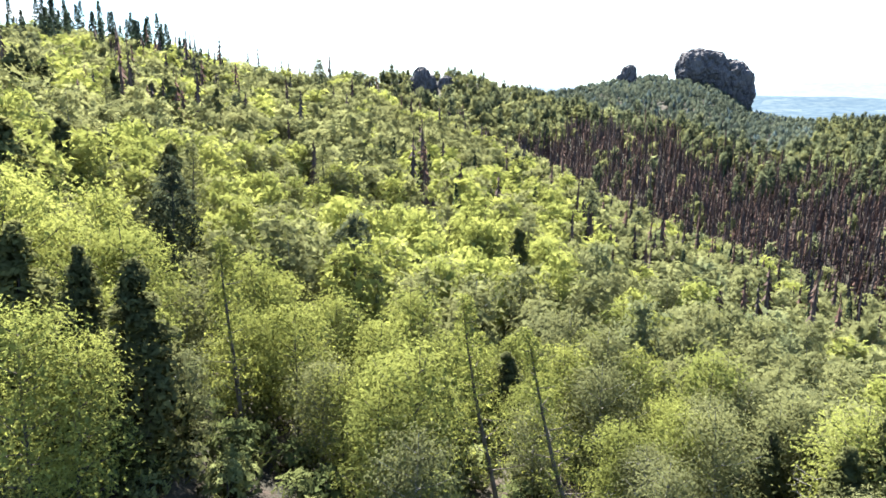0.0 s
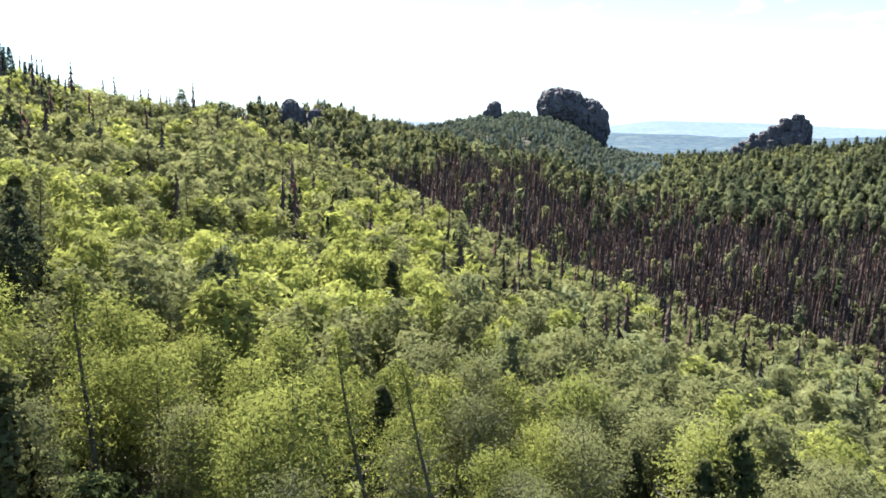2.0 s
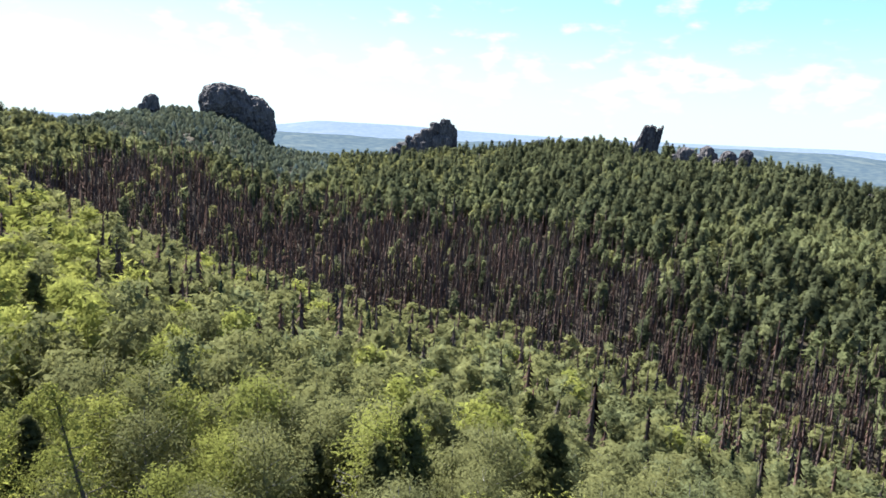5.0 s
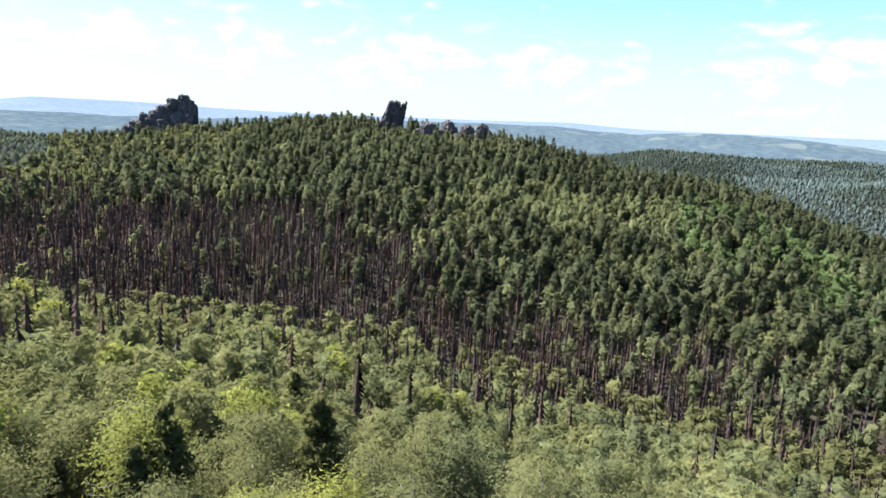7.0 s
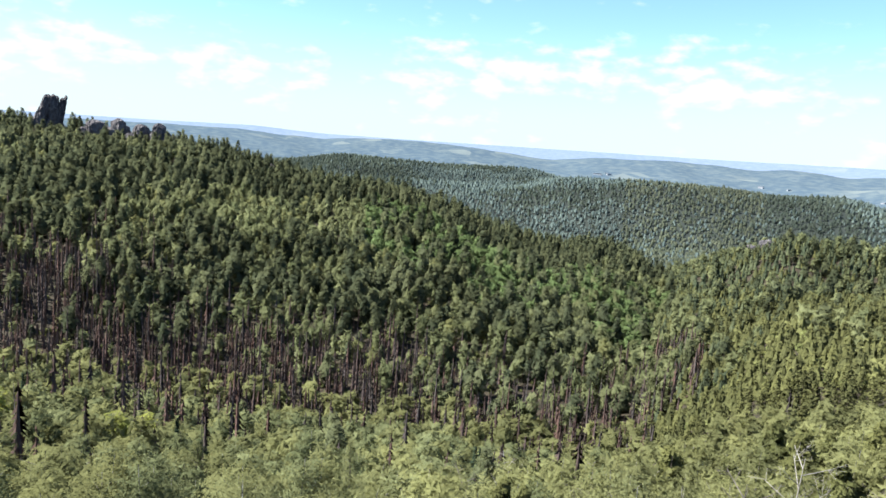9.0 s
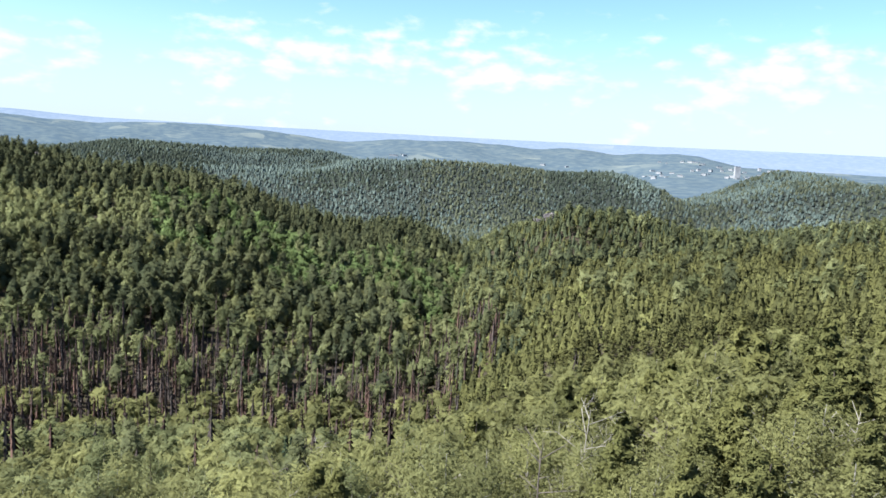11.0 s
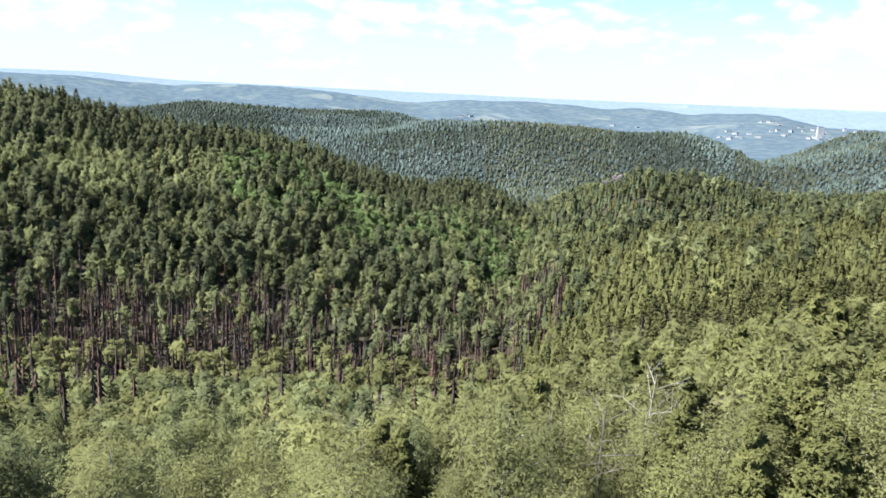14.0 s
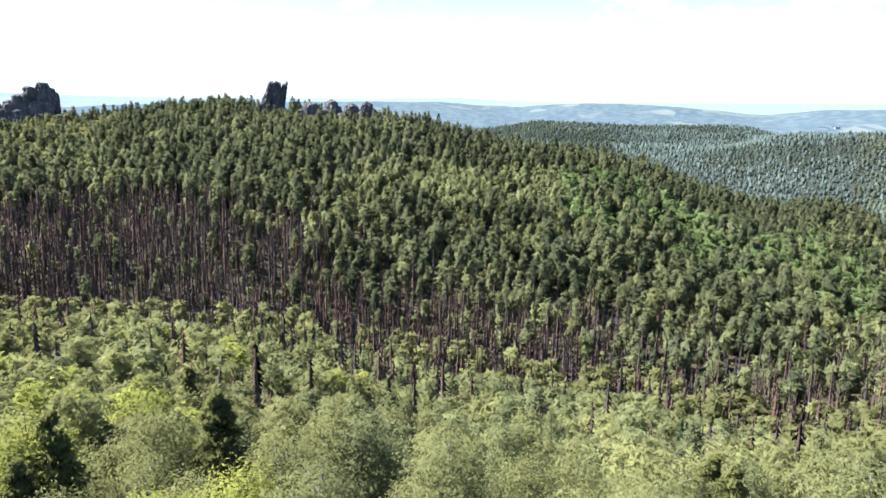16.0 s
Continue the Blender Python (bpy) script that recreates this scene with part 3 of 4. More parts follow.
def tree_shape(kind, fine, r):
    """Triangles of a crown and of the wood under it."""
    height, low, wide, shape, leaf, bark = KINDS[kind]
    n, per, cover = FINE[fine]
    boughs = None
    if kind == "pine":
        cover *= 1.3
    if kind == "fir":
        n, per, cover = n * 3, per // 2, cover * 2.2
    if kind.startswith("cedar"):
        n, per, cover = (n * 3 // 2) // 3 * 3, max(3, per * 2 // 3), cover * (2.1 if fine < 2 else 2.6)
    if kind == "snag":
        crown, out = dead_twigs(r, {0: 150, 1: 110, 2: 80, 3: 56, 4: 42}[fine], height, low, wide)
    elif kind in ("larch", "fir", "spruce") and fine == 4:
        crown, out = tiers(r, height, low, wide)
    elif kind.startswith("cedar") and fine < 3:
        c, out, size = crown_of(r, {0: 120, 1: 105, 2: 84}[fine], {0: 60, 1: 36, 2: 14}[fine], {0: 0.55, 1: 0.6, 2: 0.75}[fine], height, low, wide, shape)
        crown = leaves(c, out, size, r, loose=0.5)
        c2, out2, size2 = egg_crown(r, {0: 1500, 1: 800, 2: 300}[fine], 0.8, height * 0.92, low, wide * 0.92, 0.66, 0.36, 20)
        crown, out = np.concatenate([crown, leaves(c2, out2, size2, r, loose=0.5)]), np.concatenate([out, out2])
    elif kind.startswith(("birch", "aspen")):
        c, out, size, boughs = bough_crown(r, {0: 38, 1: 32, 2: 24, 3: 15, 4: 11}[fine], {0: 170, 1: 110, 2: 36, 3: 19, 4: 7}[fine], {0: 1.0, 1: 1.1, 2: 1.3, 3: 1.5, 4: 1.8}[fine], height, low, wide)
        crown = leaves(c, out, size, r, loose=0.5)
    elif shape == "round":
        tip = 0.72 if kind == "pine" else 0.9 if kind.startswith("aspen") else 1.0
        knobs = {0: 26, 1: 22, 2: 16}.get(fine, 9)
        broad = 0.36 if fine < 2 else 0.5
        c, out, size = egg_crown(r, EGG[fine] if kind != "shrub" else 230 if fine == 3 else 44, {0: 0.9, 1: 1.0, 2: 1.2, 3: 1.45, 4: 1.75}[fine], height, low, wide, tip, broad, knobs, 0.8 if kind.startswith("birch") else 0.35)
        crown = leaves(c, out, size, r, broad, 0.6 if fine < 3 else 0.45)
    else:
        broad = 0.36 if fine < 3 else 0.55
        c, out, size = crown_of(r, n, per, cover, height, low, wide, shape, broad)
        crown = leaves(c, out, size, r, broad)
    bend = r.normal(size=2) * (0.35 if boughs is None else 0.1)
    stem = lambda f: Vector((bend[0] * f * f, bend[1] * f * f, height * f))
    thick = 0.18 if kind == "snag" else 0.13 if height < 11.8 else 0.2
    steps = {0: 6, 1: 4, 2: 2}.get(fine, 1)
    sides = {0: 6, 1: 5, 2: 4}.get(fine, 3)
    top = 0.97 if fine < 3 or kind == "snag" else 0.75
    pts = [stem(top * i / steps) + Vector(r.normal(size=3) * 0.05) * (0 < i < steps) for i in range(steps + 1)]
    wood = [tube([p - Vector((0, 0, 0.6)) * (i == 0) for i, p in enumerate(pts)], [thick * (1 - 0.85 * i / steps) for i in range(steps + 1)], sides)]
    if boughs:
        for root, mid, tip in boughs[::{0: 2, 1: 3, 2: 6}.get(fine, 99)]:
            wood.append(tube([root, root * 0.25 + mid * 0.5 + tip * 0.25, tip], [0.05, 0.032, 0.01], 3))
    elif kind == "pine" and fine < 3:
        for k in range({0: 16, 1: 8, 2: 4}[fine]):
            f = low * 0.7 / height + (0.92 - low * 0.7 / height) * (k + r.random()) / {0: 16, 1: 8, 2: 4}[fine]
            a, far = k * 2.4 + r.normal() * 0.4, wide * (1.05 - 0.7 * f) * r.uniform(0.6, 1.0)
            p = stem(f)
            q = p + Vector((math.cos(a) * far * 0.5, math.sin(a) * far * 0.5, far * 0.25))
            e = p + Vector((math.cos(a) * far, math.sin(a) * far, far * 0.7))
            wood.append(tube([p, q, e], [0.045, 0.03, 0.008], 3))
    return crown, wood, np.repeat(out, 3, 0)


def tris_mesh(name, tris, mats, mat_index=None, tint=None, out=None):
    n = len(tris)
    return mesh_of(name, tris.reshape(-1, 3), np.arange(n * 3).reshape(-1, 3), mats, mat_index, tint, out=out)


def scatter(space, lo, hi, left, right, seed):
    """Uneven places at that spacing between two distances and two bearings: x, y, bearing, distance."""
    r = np.random.default_rng(seed)
    g = np.arange(-hi, hi, space)
    x, y = (a.ravel() + r.uniform(-1, 1, a.size) * space * (0.48 if hi < 700 else 0.8) for a in np.meshgrid(g, g))
    d = np.hypot(x, y)
    b = np.degrees(np.arctan2(x, y))
    on = (d > lo) & (d <= hi) & (b > left) & (b < right)
    return x[on], y[on], b[on], d[on]


def pick_kind(x, y, b, d, s, r):
    """Which tree grows where: by the side of the valley, the height on the slope, and patches."""
    n = len(x)
    u, n1, n2 = r.random(n), value_noise(x + 300, y, 38), value_noise(x, y + 700, 95)
    kind = np.full(n, "birch_pale", dtype="<U12")
    near, up = s < 3, s - 4
    bright = np.where(d < 120, np.interp(b, [-45, 5, 18, 30, 55], [0.75, 0.66, 0.38, 0.2, 0.0]), np.interp(b, [-45, 0, 14, 30, 90], [0.3, 0.22, 0.1, 0.04, 0.0]))
    bright = bright + (n1 - 0.5) * 0.7 * (bright > 0.1)
    kind[near & (u < bright)] = "birch_bright"
    greener = np.interp(b, [10, 35, 50, 75, 90, 100], [0.0, 0.15, 0.4, 0.5, 0.2, 0.1]) + 0.5 * (n2 - 0.5) * (b > 18)
    kind[near & (u > 1 - greener) & (d > 60)] = "aspen"
    w = r.random(n)
    snags = np.where(near & (d > 110), 0.05 + 0.17 * (n1 > 0.6) + 0.15 * ((d > 185) & (b > 18) & (b < 72)), 0.0) * np.interp(b, [-45, 90, 105, 120], [1, 1, 0.3, 0])
    kind[near & (w < snags)] = "snag"
    kind[near & (w > 0.972) & (b < 100) & (d > 130)] = "fir"
    kind[near & (w > 0.988) & (b < 100)] = "pine"
    dark = (b < -16) & (d > 40) & (d < 190) & (n1 > 0.45)
    kind[near & dark & (w > 0.62)] = "cedar_dark"
    kind[near & (b < -25) & (d < 75) & (w > 0.82)] = "cedar_dark"
    kind[near & (b < -5) & (d > 335) & (w > 0.94)] = "fir"
    kind[near & (b < -20) & (d > 330) & (w > 0.66)] = "fir"
    east = np.interp(b, [102, 115, 126], [0.05, 0.3, 0.6]) * (d < 130)
    kind[near & (w < east)] = "cedar"
    kind[near & (w < east * 0.2)] = "larch"
    slope = (s >= 3) & (s < 4)
    kind[slope & (w < 0.45)] = "snag"
    kind[slope & (b > 98)] = "larch"
    kind[near & (b > 98) & (d > 135) & (w > 0.45)] = "larch"
    # the far side of the valley
    over = (s >= 4) & (s < 5.05)
    west, mid, right = over & (b < 56), over & (b >= 56) & (b < 97 + 3 * (n1 - 0.5)), over & (b >= 97 + 3 * (n1 - 0.5))
    burnt = np.interp(b, [-10, 4, 8, 11, 18, 26, 36, 45, 53, 60, 80, 97], [0.05, 0.1, 0.28, 0.5, 0.37, 0.36, 0.34, 0.33, 0.24, 0.2, 0.15, 0.12]) + (n2 - 0.5) * 0.2 + (n1 - 0.5) * 0.16
    kind[west | mid] = "pine"
    light = np.interp(b, [-10, 5, 20, 26, 40, 44, 52, 58, 66, 78, 90, 97], [0.95, 0.95, 0.85, 0.7, 0.45, 0.2, 0.25, 0.5, 0.55, 0.6, 0.75, 0.75]) + (n1 - 0.5) * 0.9 + (n2 - 0.5) * 0.4 - 0.75 * (b > 60) * np.clip((up - 0.74 - 0.2 * (n2 - 0.5)) / 0.12, 0, 1)
    kind[(west | mid) & (u < light)] = "aspen"
    kind[(west | mid) & (u < light * np.interp(b, [0, 22, 32, 45, 60, 97], [0.75, 0.7, 0.5, 0.25, 0.1, 0.1]))] = "birch_pale"
    shelf = west & (b < 13 + 6 * (n1 - 0.5))
    kind[shelf] = np.where(u[shelf] < 0.72, "birch_pale", np.where(u[shelf] < 0.85, "pine", "aspen"))
    kind[west & (b > 26) & (b < 43 - 5 * n2) & (up > 0.62 + 0.2 * (n1 - 0.5)) & (up < 0.97) & (u < 0.72)] = "birch_pale"
    vivid = mid & (b > 74) & (np.abs(up - 0.52 - 0.012 * (90 - b)) < 0.2) & (n1 > 0.36)
    kind[vivid & (u < 0.75)] = "aspen_vivid"
    fire = np.clip((burnt + 0.12 - up) / np.interp(b, [40, 60], [0.16, 0.34]), 0, 1)
    kind[(west | mid) & (w < np.interp(b, [40, 60], [0.87, 0.78]) * fire)] = "snag"
    kind[west & (up < burnt) & (w > 0.97)] = "fir"
    # the far hill under the dome: trees made small and haze-tinted to look farther
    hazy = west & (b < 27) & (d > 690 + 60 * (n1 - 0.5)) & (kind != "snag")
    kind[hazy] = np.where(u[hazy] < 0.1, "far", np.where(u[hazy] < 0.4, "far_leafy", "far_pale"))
    kind[right] = "larch"
    kind[right & (u < 0.04)] = "aspen"
    kind[right & (u > 0.975)] = "pine"
    back = right & (d > 575 + 30 * (n1 - 0.5))
    kind[back & (u < 0.72)] = "spruce"
    kind[back & (u < 0.12)] = "aspen"
    lower = right & (u < np.interp(b + 6 * (n2 - 0.5), [96, 99, 106], [0.85, 0.6, 0.0]))
    kind[lower] = np.where(w[lower] < 0.6, "spruce", "aspen")
    kind[right & (up < 0.25) & (b < 101) & (w < 0.4)] = "snag"
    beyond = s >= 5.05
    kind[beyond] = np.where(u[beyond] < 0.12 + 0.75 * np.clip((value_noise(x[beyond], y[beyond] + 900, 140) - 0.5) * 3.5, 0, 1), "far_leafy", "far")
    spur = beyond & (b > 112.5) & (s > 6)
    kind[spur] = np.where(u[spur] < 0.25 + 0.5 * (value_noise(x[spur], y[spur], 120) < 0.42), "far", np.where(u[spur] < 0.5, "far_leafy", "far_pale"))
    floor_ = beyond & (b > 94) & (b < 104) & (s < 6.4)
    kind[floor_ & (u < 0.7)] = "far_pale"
    return kind


# over the valley trees are sized to fit the camera's view: how much taller, and how many of the places hold one
GROW = {"pine": (1.12, 1.36), "birch_pale": (0.95, 1.3), "aspen": (1.0, 1.3), "aspen_vivid": (1.25, 1.25), "snag": (0.85, 1.12), "fir": (1.2, 1.1)}
KEEP = {"pine": 0.44, "birch_pale": 0.42, "aspen": 0.44, "aspen_vivid": 0.45, "snag": 1.0, "fir": 0.6, "larch": 0.95}
# bare ground on and before the rocks: bearings and distances
CLEARINGS = [(16.8, 23.2, 1012, 1110), (13.2, 14.7, 950, 1010), (31.8, 37.0, 852, 920), (50.3, 52.6, 735, 800), (53.4, 59.7, 715, 780), (-2.6, 0.8, 550, 590)]


def cleared(b, d):
    on = np.zeros(len(b), bool)
    for left, right, lo, hi in CLEARINGS:
        on |= (b > left) & (b < right) & (d > lo) & (d < hi)
    return on


def in_sight(b, d, z):
    """Whether trees stand where the nearer ridges do not wholly cover them."""
    bb, rr = np.meshgrid(np.arange(-36, 139, 0.5), np.arange(200, 2100, 20.0))
    zz, _ = lie(bb.ravel(), rr.ravel())
    rise = np.maximum.accumulate((zz / rr.ravel()).reshape(bb.shape), 0)
    i, j = np.clip(((d - 240) / 20).astype(int), 0, len(rise) - 1), np.clip(((b + 36) * 2).astype(int), 0, rise.shape[1] - 1)
    return (z + 16) / d > rise[i, j]


def build_woods():
    r = np.random.default_rng(21)
    shapes = {}

    def shape(kind, fine, v):
        key = (kind, fine, v)
        if key not in shapes:
            shapes[key] = tree_shape(kind, fine, np.random.default_rng(abs(hash_of(kind)) + fine * 31 + v * 7))
        return shapes[key]

    # single trees on the slope below the eye
    x, y, b, d = scatter(5.4, 36, 70, -35, 138, 1)
    z, s = lie(b, d)
    kind = pick_kind(x, y, b, d, s, r)
    protos = {}
    stand = np.array([-17.0, 4.2, 11.2, 61.2, 73.5, 108.2, 92.8, 28.5])
    for i in np.argsort(d):
        if d[i] < 54 and np.min(np.abs(stand - b[i])) < 3.2:
            continue
        fine, v = (0 if d[i] < 60 else 1), int(r.integers(4))
        key = (kind[i], fine, v)
        turn = pose(x[i], y[i], z[i], r.normal() * 2, r.normal() * 2, r.uniform(0, 360)) @ Matrix.Diagonal((1, 1, 1, 1))
        size = r.uniform(0.75, 1.2)
        if key not in protos:
            crown, wood, out = shape(*key)
            h, lo, wd, sh, leaf, bark = KINDS[kind[i]]
            tree = tagged(new(TREE_NAMES[kind[i]]), TREE_LABELS[kind[i]], "tree", "trees on the near slope")
            part("trunk", tris_mesh("trunk", wood[0], [bark]), tree, TRUNK_LABELS[kind[i]])
            for limb in wood[1:]:
                part("limb", tris_mesh("limb", limb, [bark]), tree)
            part("crown", tris_mesh("crown", crown, [leaf], out=out), tree)
            protos[key] = tree
            tree.matrix_basis = turn
            tree.scale = (size, size, size * r.uniform(0.92, 1.12))
        else:
            tree = copy_thing(protos[key], turn)
            tree.scale = (size, size, size * r.uniform(0.92, 1.12))

    # the woods beyond, each kind of tree in each part of the land one mass
    for area, space, lo, hi, fine, variants, smin, smax in (
            ("under", 3.4, 34, 74, 3, 6, 0, 9), ("under", 4.0, 74, 140, 4, 6, 0, 9), ("hollow", 7.5, 240, 430, 4, 6, 2.9, 4.5), ("near", 5.8, 70, 135, 2, 8, 0, 9), ("slope", 5.4, 135, 240, 3, 8, 0, 9), ("scorched", 5.3, 270, 700, 4, 6, 3.5, 5.05), ("brow", 5.0, 240, 420, 3, 8, 0, 3), ("valley", 4.2, 240, 720, 4, 10, 3, 5.05),
            ("crest", 4.8, 720, 1130, 4, 8, 0, 5.05), ("distant", 5.4, 720, 2080, 5, 12, 5.05, 7.15)):
        x, y, b, d = scatter(space, lo, hi, -35, 138, int(lo) + fine)
        z, s = lie(b, d)
        on = (s >= smin) & (s < smax)
        if fine == 5:
            on &= in_sight(b, d, z)
            on &= b > 52
        x, y, z, b, d, s = (a[on] for a in (x, y, z, b, d, s))
        kind = pick_kind(x, y, b, d, s, r)
        if area in ("under", "hollow"):
            kind[:] = "shrub"
        if fine < 4:
            kind[kind == "aspen_vivid"] = "aspen"
        if area == "scorched":
            on = kind == "snag"
            x, y, z, b, d, s, kind = (a[on] for a in (x, y, z, b, d, s, kind))
        keep = r.random(len(kind)) < np.array([KEEP.get(k, 1.0) * (1 + 0.7 * min(max(s_ - 4, 0), 1)) if s_ > 3 else 1.0 for k, s_ in zip(kind, s)])
        keep &= ~cleared(b, d) & ~((s > 3.15) & (s < 3.85) & (b < 58) & (r.random(len(s)) < 0.5))
        x, y, z, b, d, s, kind = (a[keep] for a in (x, y, z, b, d, s, kind))
        for k in sorted(set(kind)):
            w = np.where(kind == k)[0]
            pieces, index, tint, ways = [], [], [], []
            for v in range(variants):
                mine = w[v::variants]
                if not len(mine):
                    continue
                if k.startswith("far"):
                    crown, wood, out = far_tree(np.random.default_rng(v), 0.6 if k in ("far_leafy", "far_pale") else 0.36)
                else:
                    crown, wood, out = shape(k, fine, v)
                    wood = np.concatenate(wood)
                t = np.concatenate([crown, wood])
                mi = np.r_[np.zeros(len(crown), int), np.ones(len(wood), int)]
                a = r.uniform(0, 2 * np.pi, len(mine))
                size = r.uniform(0.72, 1.22, len(mine))
                size = size * (r.uniform(0.6, 1.05, len(mine)) * np.interp(d[mine], [900, 1500], [0.78, 1.05]) if fine == 5 else r.uniform(0.6, 1.0, len(mine)) if k.startswith("far") else 1.0)
                tall = size * r.uniform(0.88, 1.15, len(mine))
                skyline = np.where((s[mine] < 3) & (d[mine] > 300) & (b[mine] < -17) & (k == "fir"), 1.75, 1.0)
                resized, (broad, high) = (s[mine] > 4) & (s[mine] < 5.05) & (b[mine] < 98) & (not k.startswith("far")), GROW.get(k, (1.0, 1.0))
                big = np.where(resized, r.uniform(0.68, 1.25, len(mine)), 1.0)
                size, tall = size * big, tall * big ** 0.7
                size, tall = size * skyline ** 1.3 * np.where(resized, broad * np.interp(s[mine] - 4, [0, 0.25, 0.5, 1], [0.82, 0.9, 0.98, 0.6]), 1.0), tall * skyline * np.where(resized, high * (np.interp(s[mine] - 4, [0, 0.25, 0.5, 1], [0.72, 0.84, 0.96, 0.65]) if k != "snag" else 1.0 - 0.2 * (s[mine] - 4)), 1.0)
                tall = tall * np.where((s[mine] > 4.75) & (s[mine] < 5.05) & (b[mine] < 58), 0.86, 1.0)
                if k in ("larch", "spruce"):
                    size, tall = size * 0.96, tall * 0.86
                if k == "snag":
                    size *= np.where(s[mine] < 3, 1.15, 1.0)
                    tall *= np.where(s[mine] < 3, r.uniform(0.7, 1.3, len(mine)), r.uniform(0.45, 1.25, len(mine))) * 1.1
                ca, sa = np.cos(a)[:, None, None], np.sin(a)[:, None, None]
                lean = r.normal(size=(len(mine), 2)) * 0.03
                X = (t[None, :, :, 0] * ca - t[None, :, :, 1] * sa) * size[:, None, None] + lean[:, 0, None, None] * t[None, :, :, 2] + x[mine][:, None, None]
                Y = (t[None, :, :, 0] * sa + t[None, :, :, 1] * ca) * size[:, None, None] + lean[:, 1, None, None] * t[None, :, :, 2] + y[mine][:, None, None]
                Z = t[None, :, :, 2] * tall[:, None, None] + z[mine][:, None, None]
                pieces.append(np.stack([X, Y, Z], -1).reshape(-1, 3, 3))
                o = np.concatenate([out, np.tile([[0.0, 0.0, 1.0]], (len(wood) * 3, 1))])
                c1, s1 = np.cos(a)[:, None], np.sin(a)[:, None]
                ways.append(np.stack([o[None, :, 0] * c1 - o[None, :, 1] * s1, o[None, :, 0] * s1 + o[None, :, 1] * c1, np.repeat(o[None, :, 2], len(mine), 0)], -1).reshape(-1, 3))
                index.append(np.tile(mi, len(mine)))
                tint.append(np.repeat(r.random(len(mine)), len(t) * 3))
            h, lo_, wd, sh, leaf, bark = KINDS[k]
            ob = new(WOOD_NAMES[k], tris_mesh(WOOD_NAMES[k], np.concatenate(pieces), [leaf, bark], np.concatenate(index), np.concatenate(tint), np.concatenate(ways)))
            tagged(ob, WOOD_LABELS[k] + AREAS[area], "woods", kind="stuff")


def hash_of(word):
    return sum((i + 3) * ord(c) for i, c in enumerate(word))


def far_tree(r, round_):
    """A small uneven crown, widest some way up, with a blunt or a pointed top."""
    a = r.uniform(0, 6.28) + np.arange(5) * 1.257 + r.normal(size=5) * 0.2
    high = r.uniform(7.5, 10.5)
    rad = 2.9 * r.uniform(0.75, 1.25, 5)
    ring = np.stack([np.cos(a) * rad, np.sin(a) * rad, high * r.uniform(0.2, 0.36, 5)], 1)
    rad = rad * (0.45 + round_ * 0.6) * r.uniform(0.85, 1.15, 5)
    upper = np.stack([np.cos(a + 0.3) * rad, np.sin(a + 0.3) * rad, high * r.uniform(0.62, 0.74, 5)], 1)
    tip = np.array([r.normal() * 0.3, r.normal() * 0.3, high])
    n1, n2 = np.roll(ring, -1, 0), np.roll(upper, -1, 0)
    tris = np.concatenate([np.stack([ring, n1, upper], 1), np.stack([n1, n2, upper], 1), np.stack([upper, n2, np.tile(tip, (5, 1))], 1)]).astype(np.float32)
    return tris, np.zeros((0, 3, 3), np.float32), unit((tris.reshape(-1, 3) - np.array([0, 0, high * 0.3])) * np.array([1, 1, 0.5]) + np.array([0, 0, 1.3]))


TREE_NAMES = {"spruce": "spruce", "birch_bright": "birch", "birch_pale": "birch", "aspen": "aspen", "aspen_vivid": "aspen", "pine": "pine", "fir": "fir", "larch": "larch", "snag": "dead_spruce", "cedar": "cedar", "cedar_dark": "cedar"}
TREE_LABELS = {"spruce": "grey-green spruce with a pointed crown", "birch_bright": "young birch with fresh yellow-green spring leaves", "birch_pale": "birch with thin pale grey-green spring leaves",
               "aspen": "slim aspen with mid-green leaves", "pine": "dark green pine with a rounded crown", "fir": "small dark fir with a pointed crown",
               "larch": "olive-green conifer with a dense pointed crown", "snag": "dead spruce with bare brown twigs", "cedar": "dense olive-green cedar clothed to the ground", "cedar_dark": "dense dark green cedar clothed to the ground"}
TRUNK_LABELS = {"spruce": "dark trunk", "birch_bright": "thin dark trunk with limbs", "birch_pale": "pale birch trunk with limbs", "aspen": "pale trunk", "pine": "dark brown trunk",
                "fir": "dark trunk", "larch": "dark trunk", "snag": "grey dead trunk", "cedar": "dark trunk", "cedar_dark": "dark trunk"}
WOOD_NAMES = {"far_pale": "distant_wood", "spruce": "conifer_wood", "birch_bright": "birch_wood", "birch_pale": "birch_wood", "aspen": "aspen_wood", "aspen_vivid": "aspen_wood", "far_leafy": "distant_wood", "pine": "pine_wood", "fir": "fir_wood", "larch": "conifer_wood",
              "snag": "burnt_wood", "far": "distant_wood", "cedar": "cedar_wood", "cedar_dark": "cedar_wood", "shrub": "undergrowth"}
WOOD_LABELS = {"far_pale": "hazy pale green birches", "spruce": "grey-green pointed spruces", "birch_bright": "fresh yellow-green birches", "birch_pale": "pale grey-green birches", "aspen": "mid-green aspens", "aspen_vivid": "vivid green young aspens", "far_leafy": "hazy light green broadleaf trees", "pine": "dark green pines",
               "fir": "small dark firs", "larch": "olive-green pointed conifers", "snag": "burnt brown and grey spruce poles", "far": "dark conifers tinted with bluish haze", "cedar": "dense olive-green cedars", "cedar_dark": "dense dark green cedars", "shrub": "low green and yellowish shrubs"}
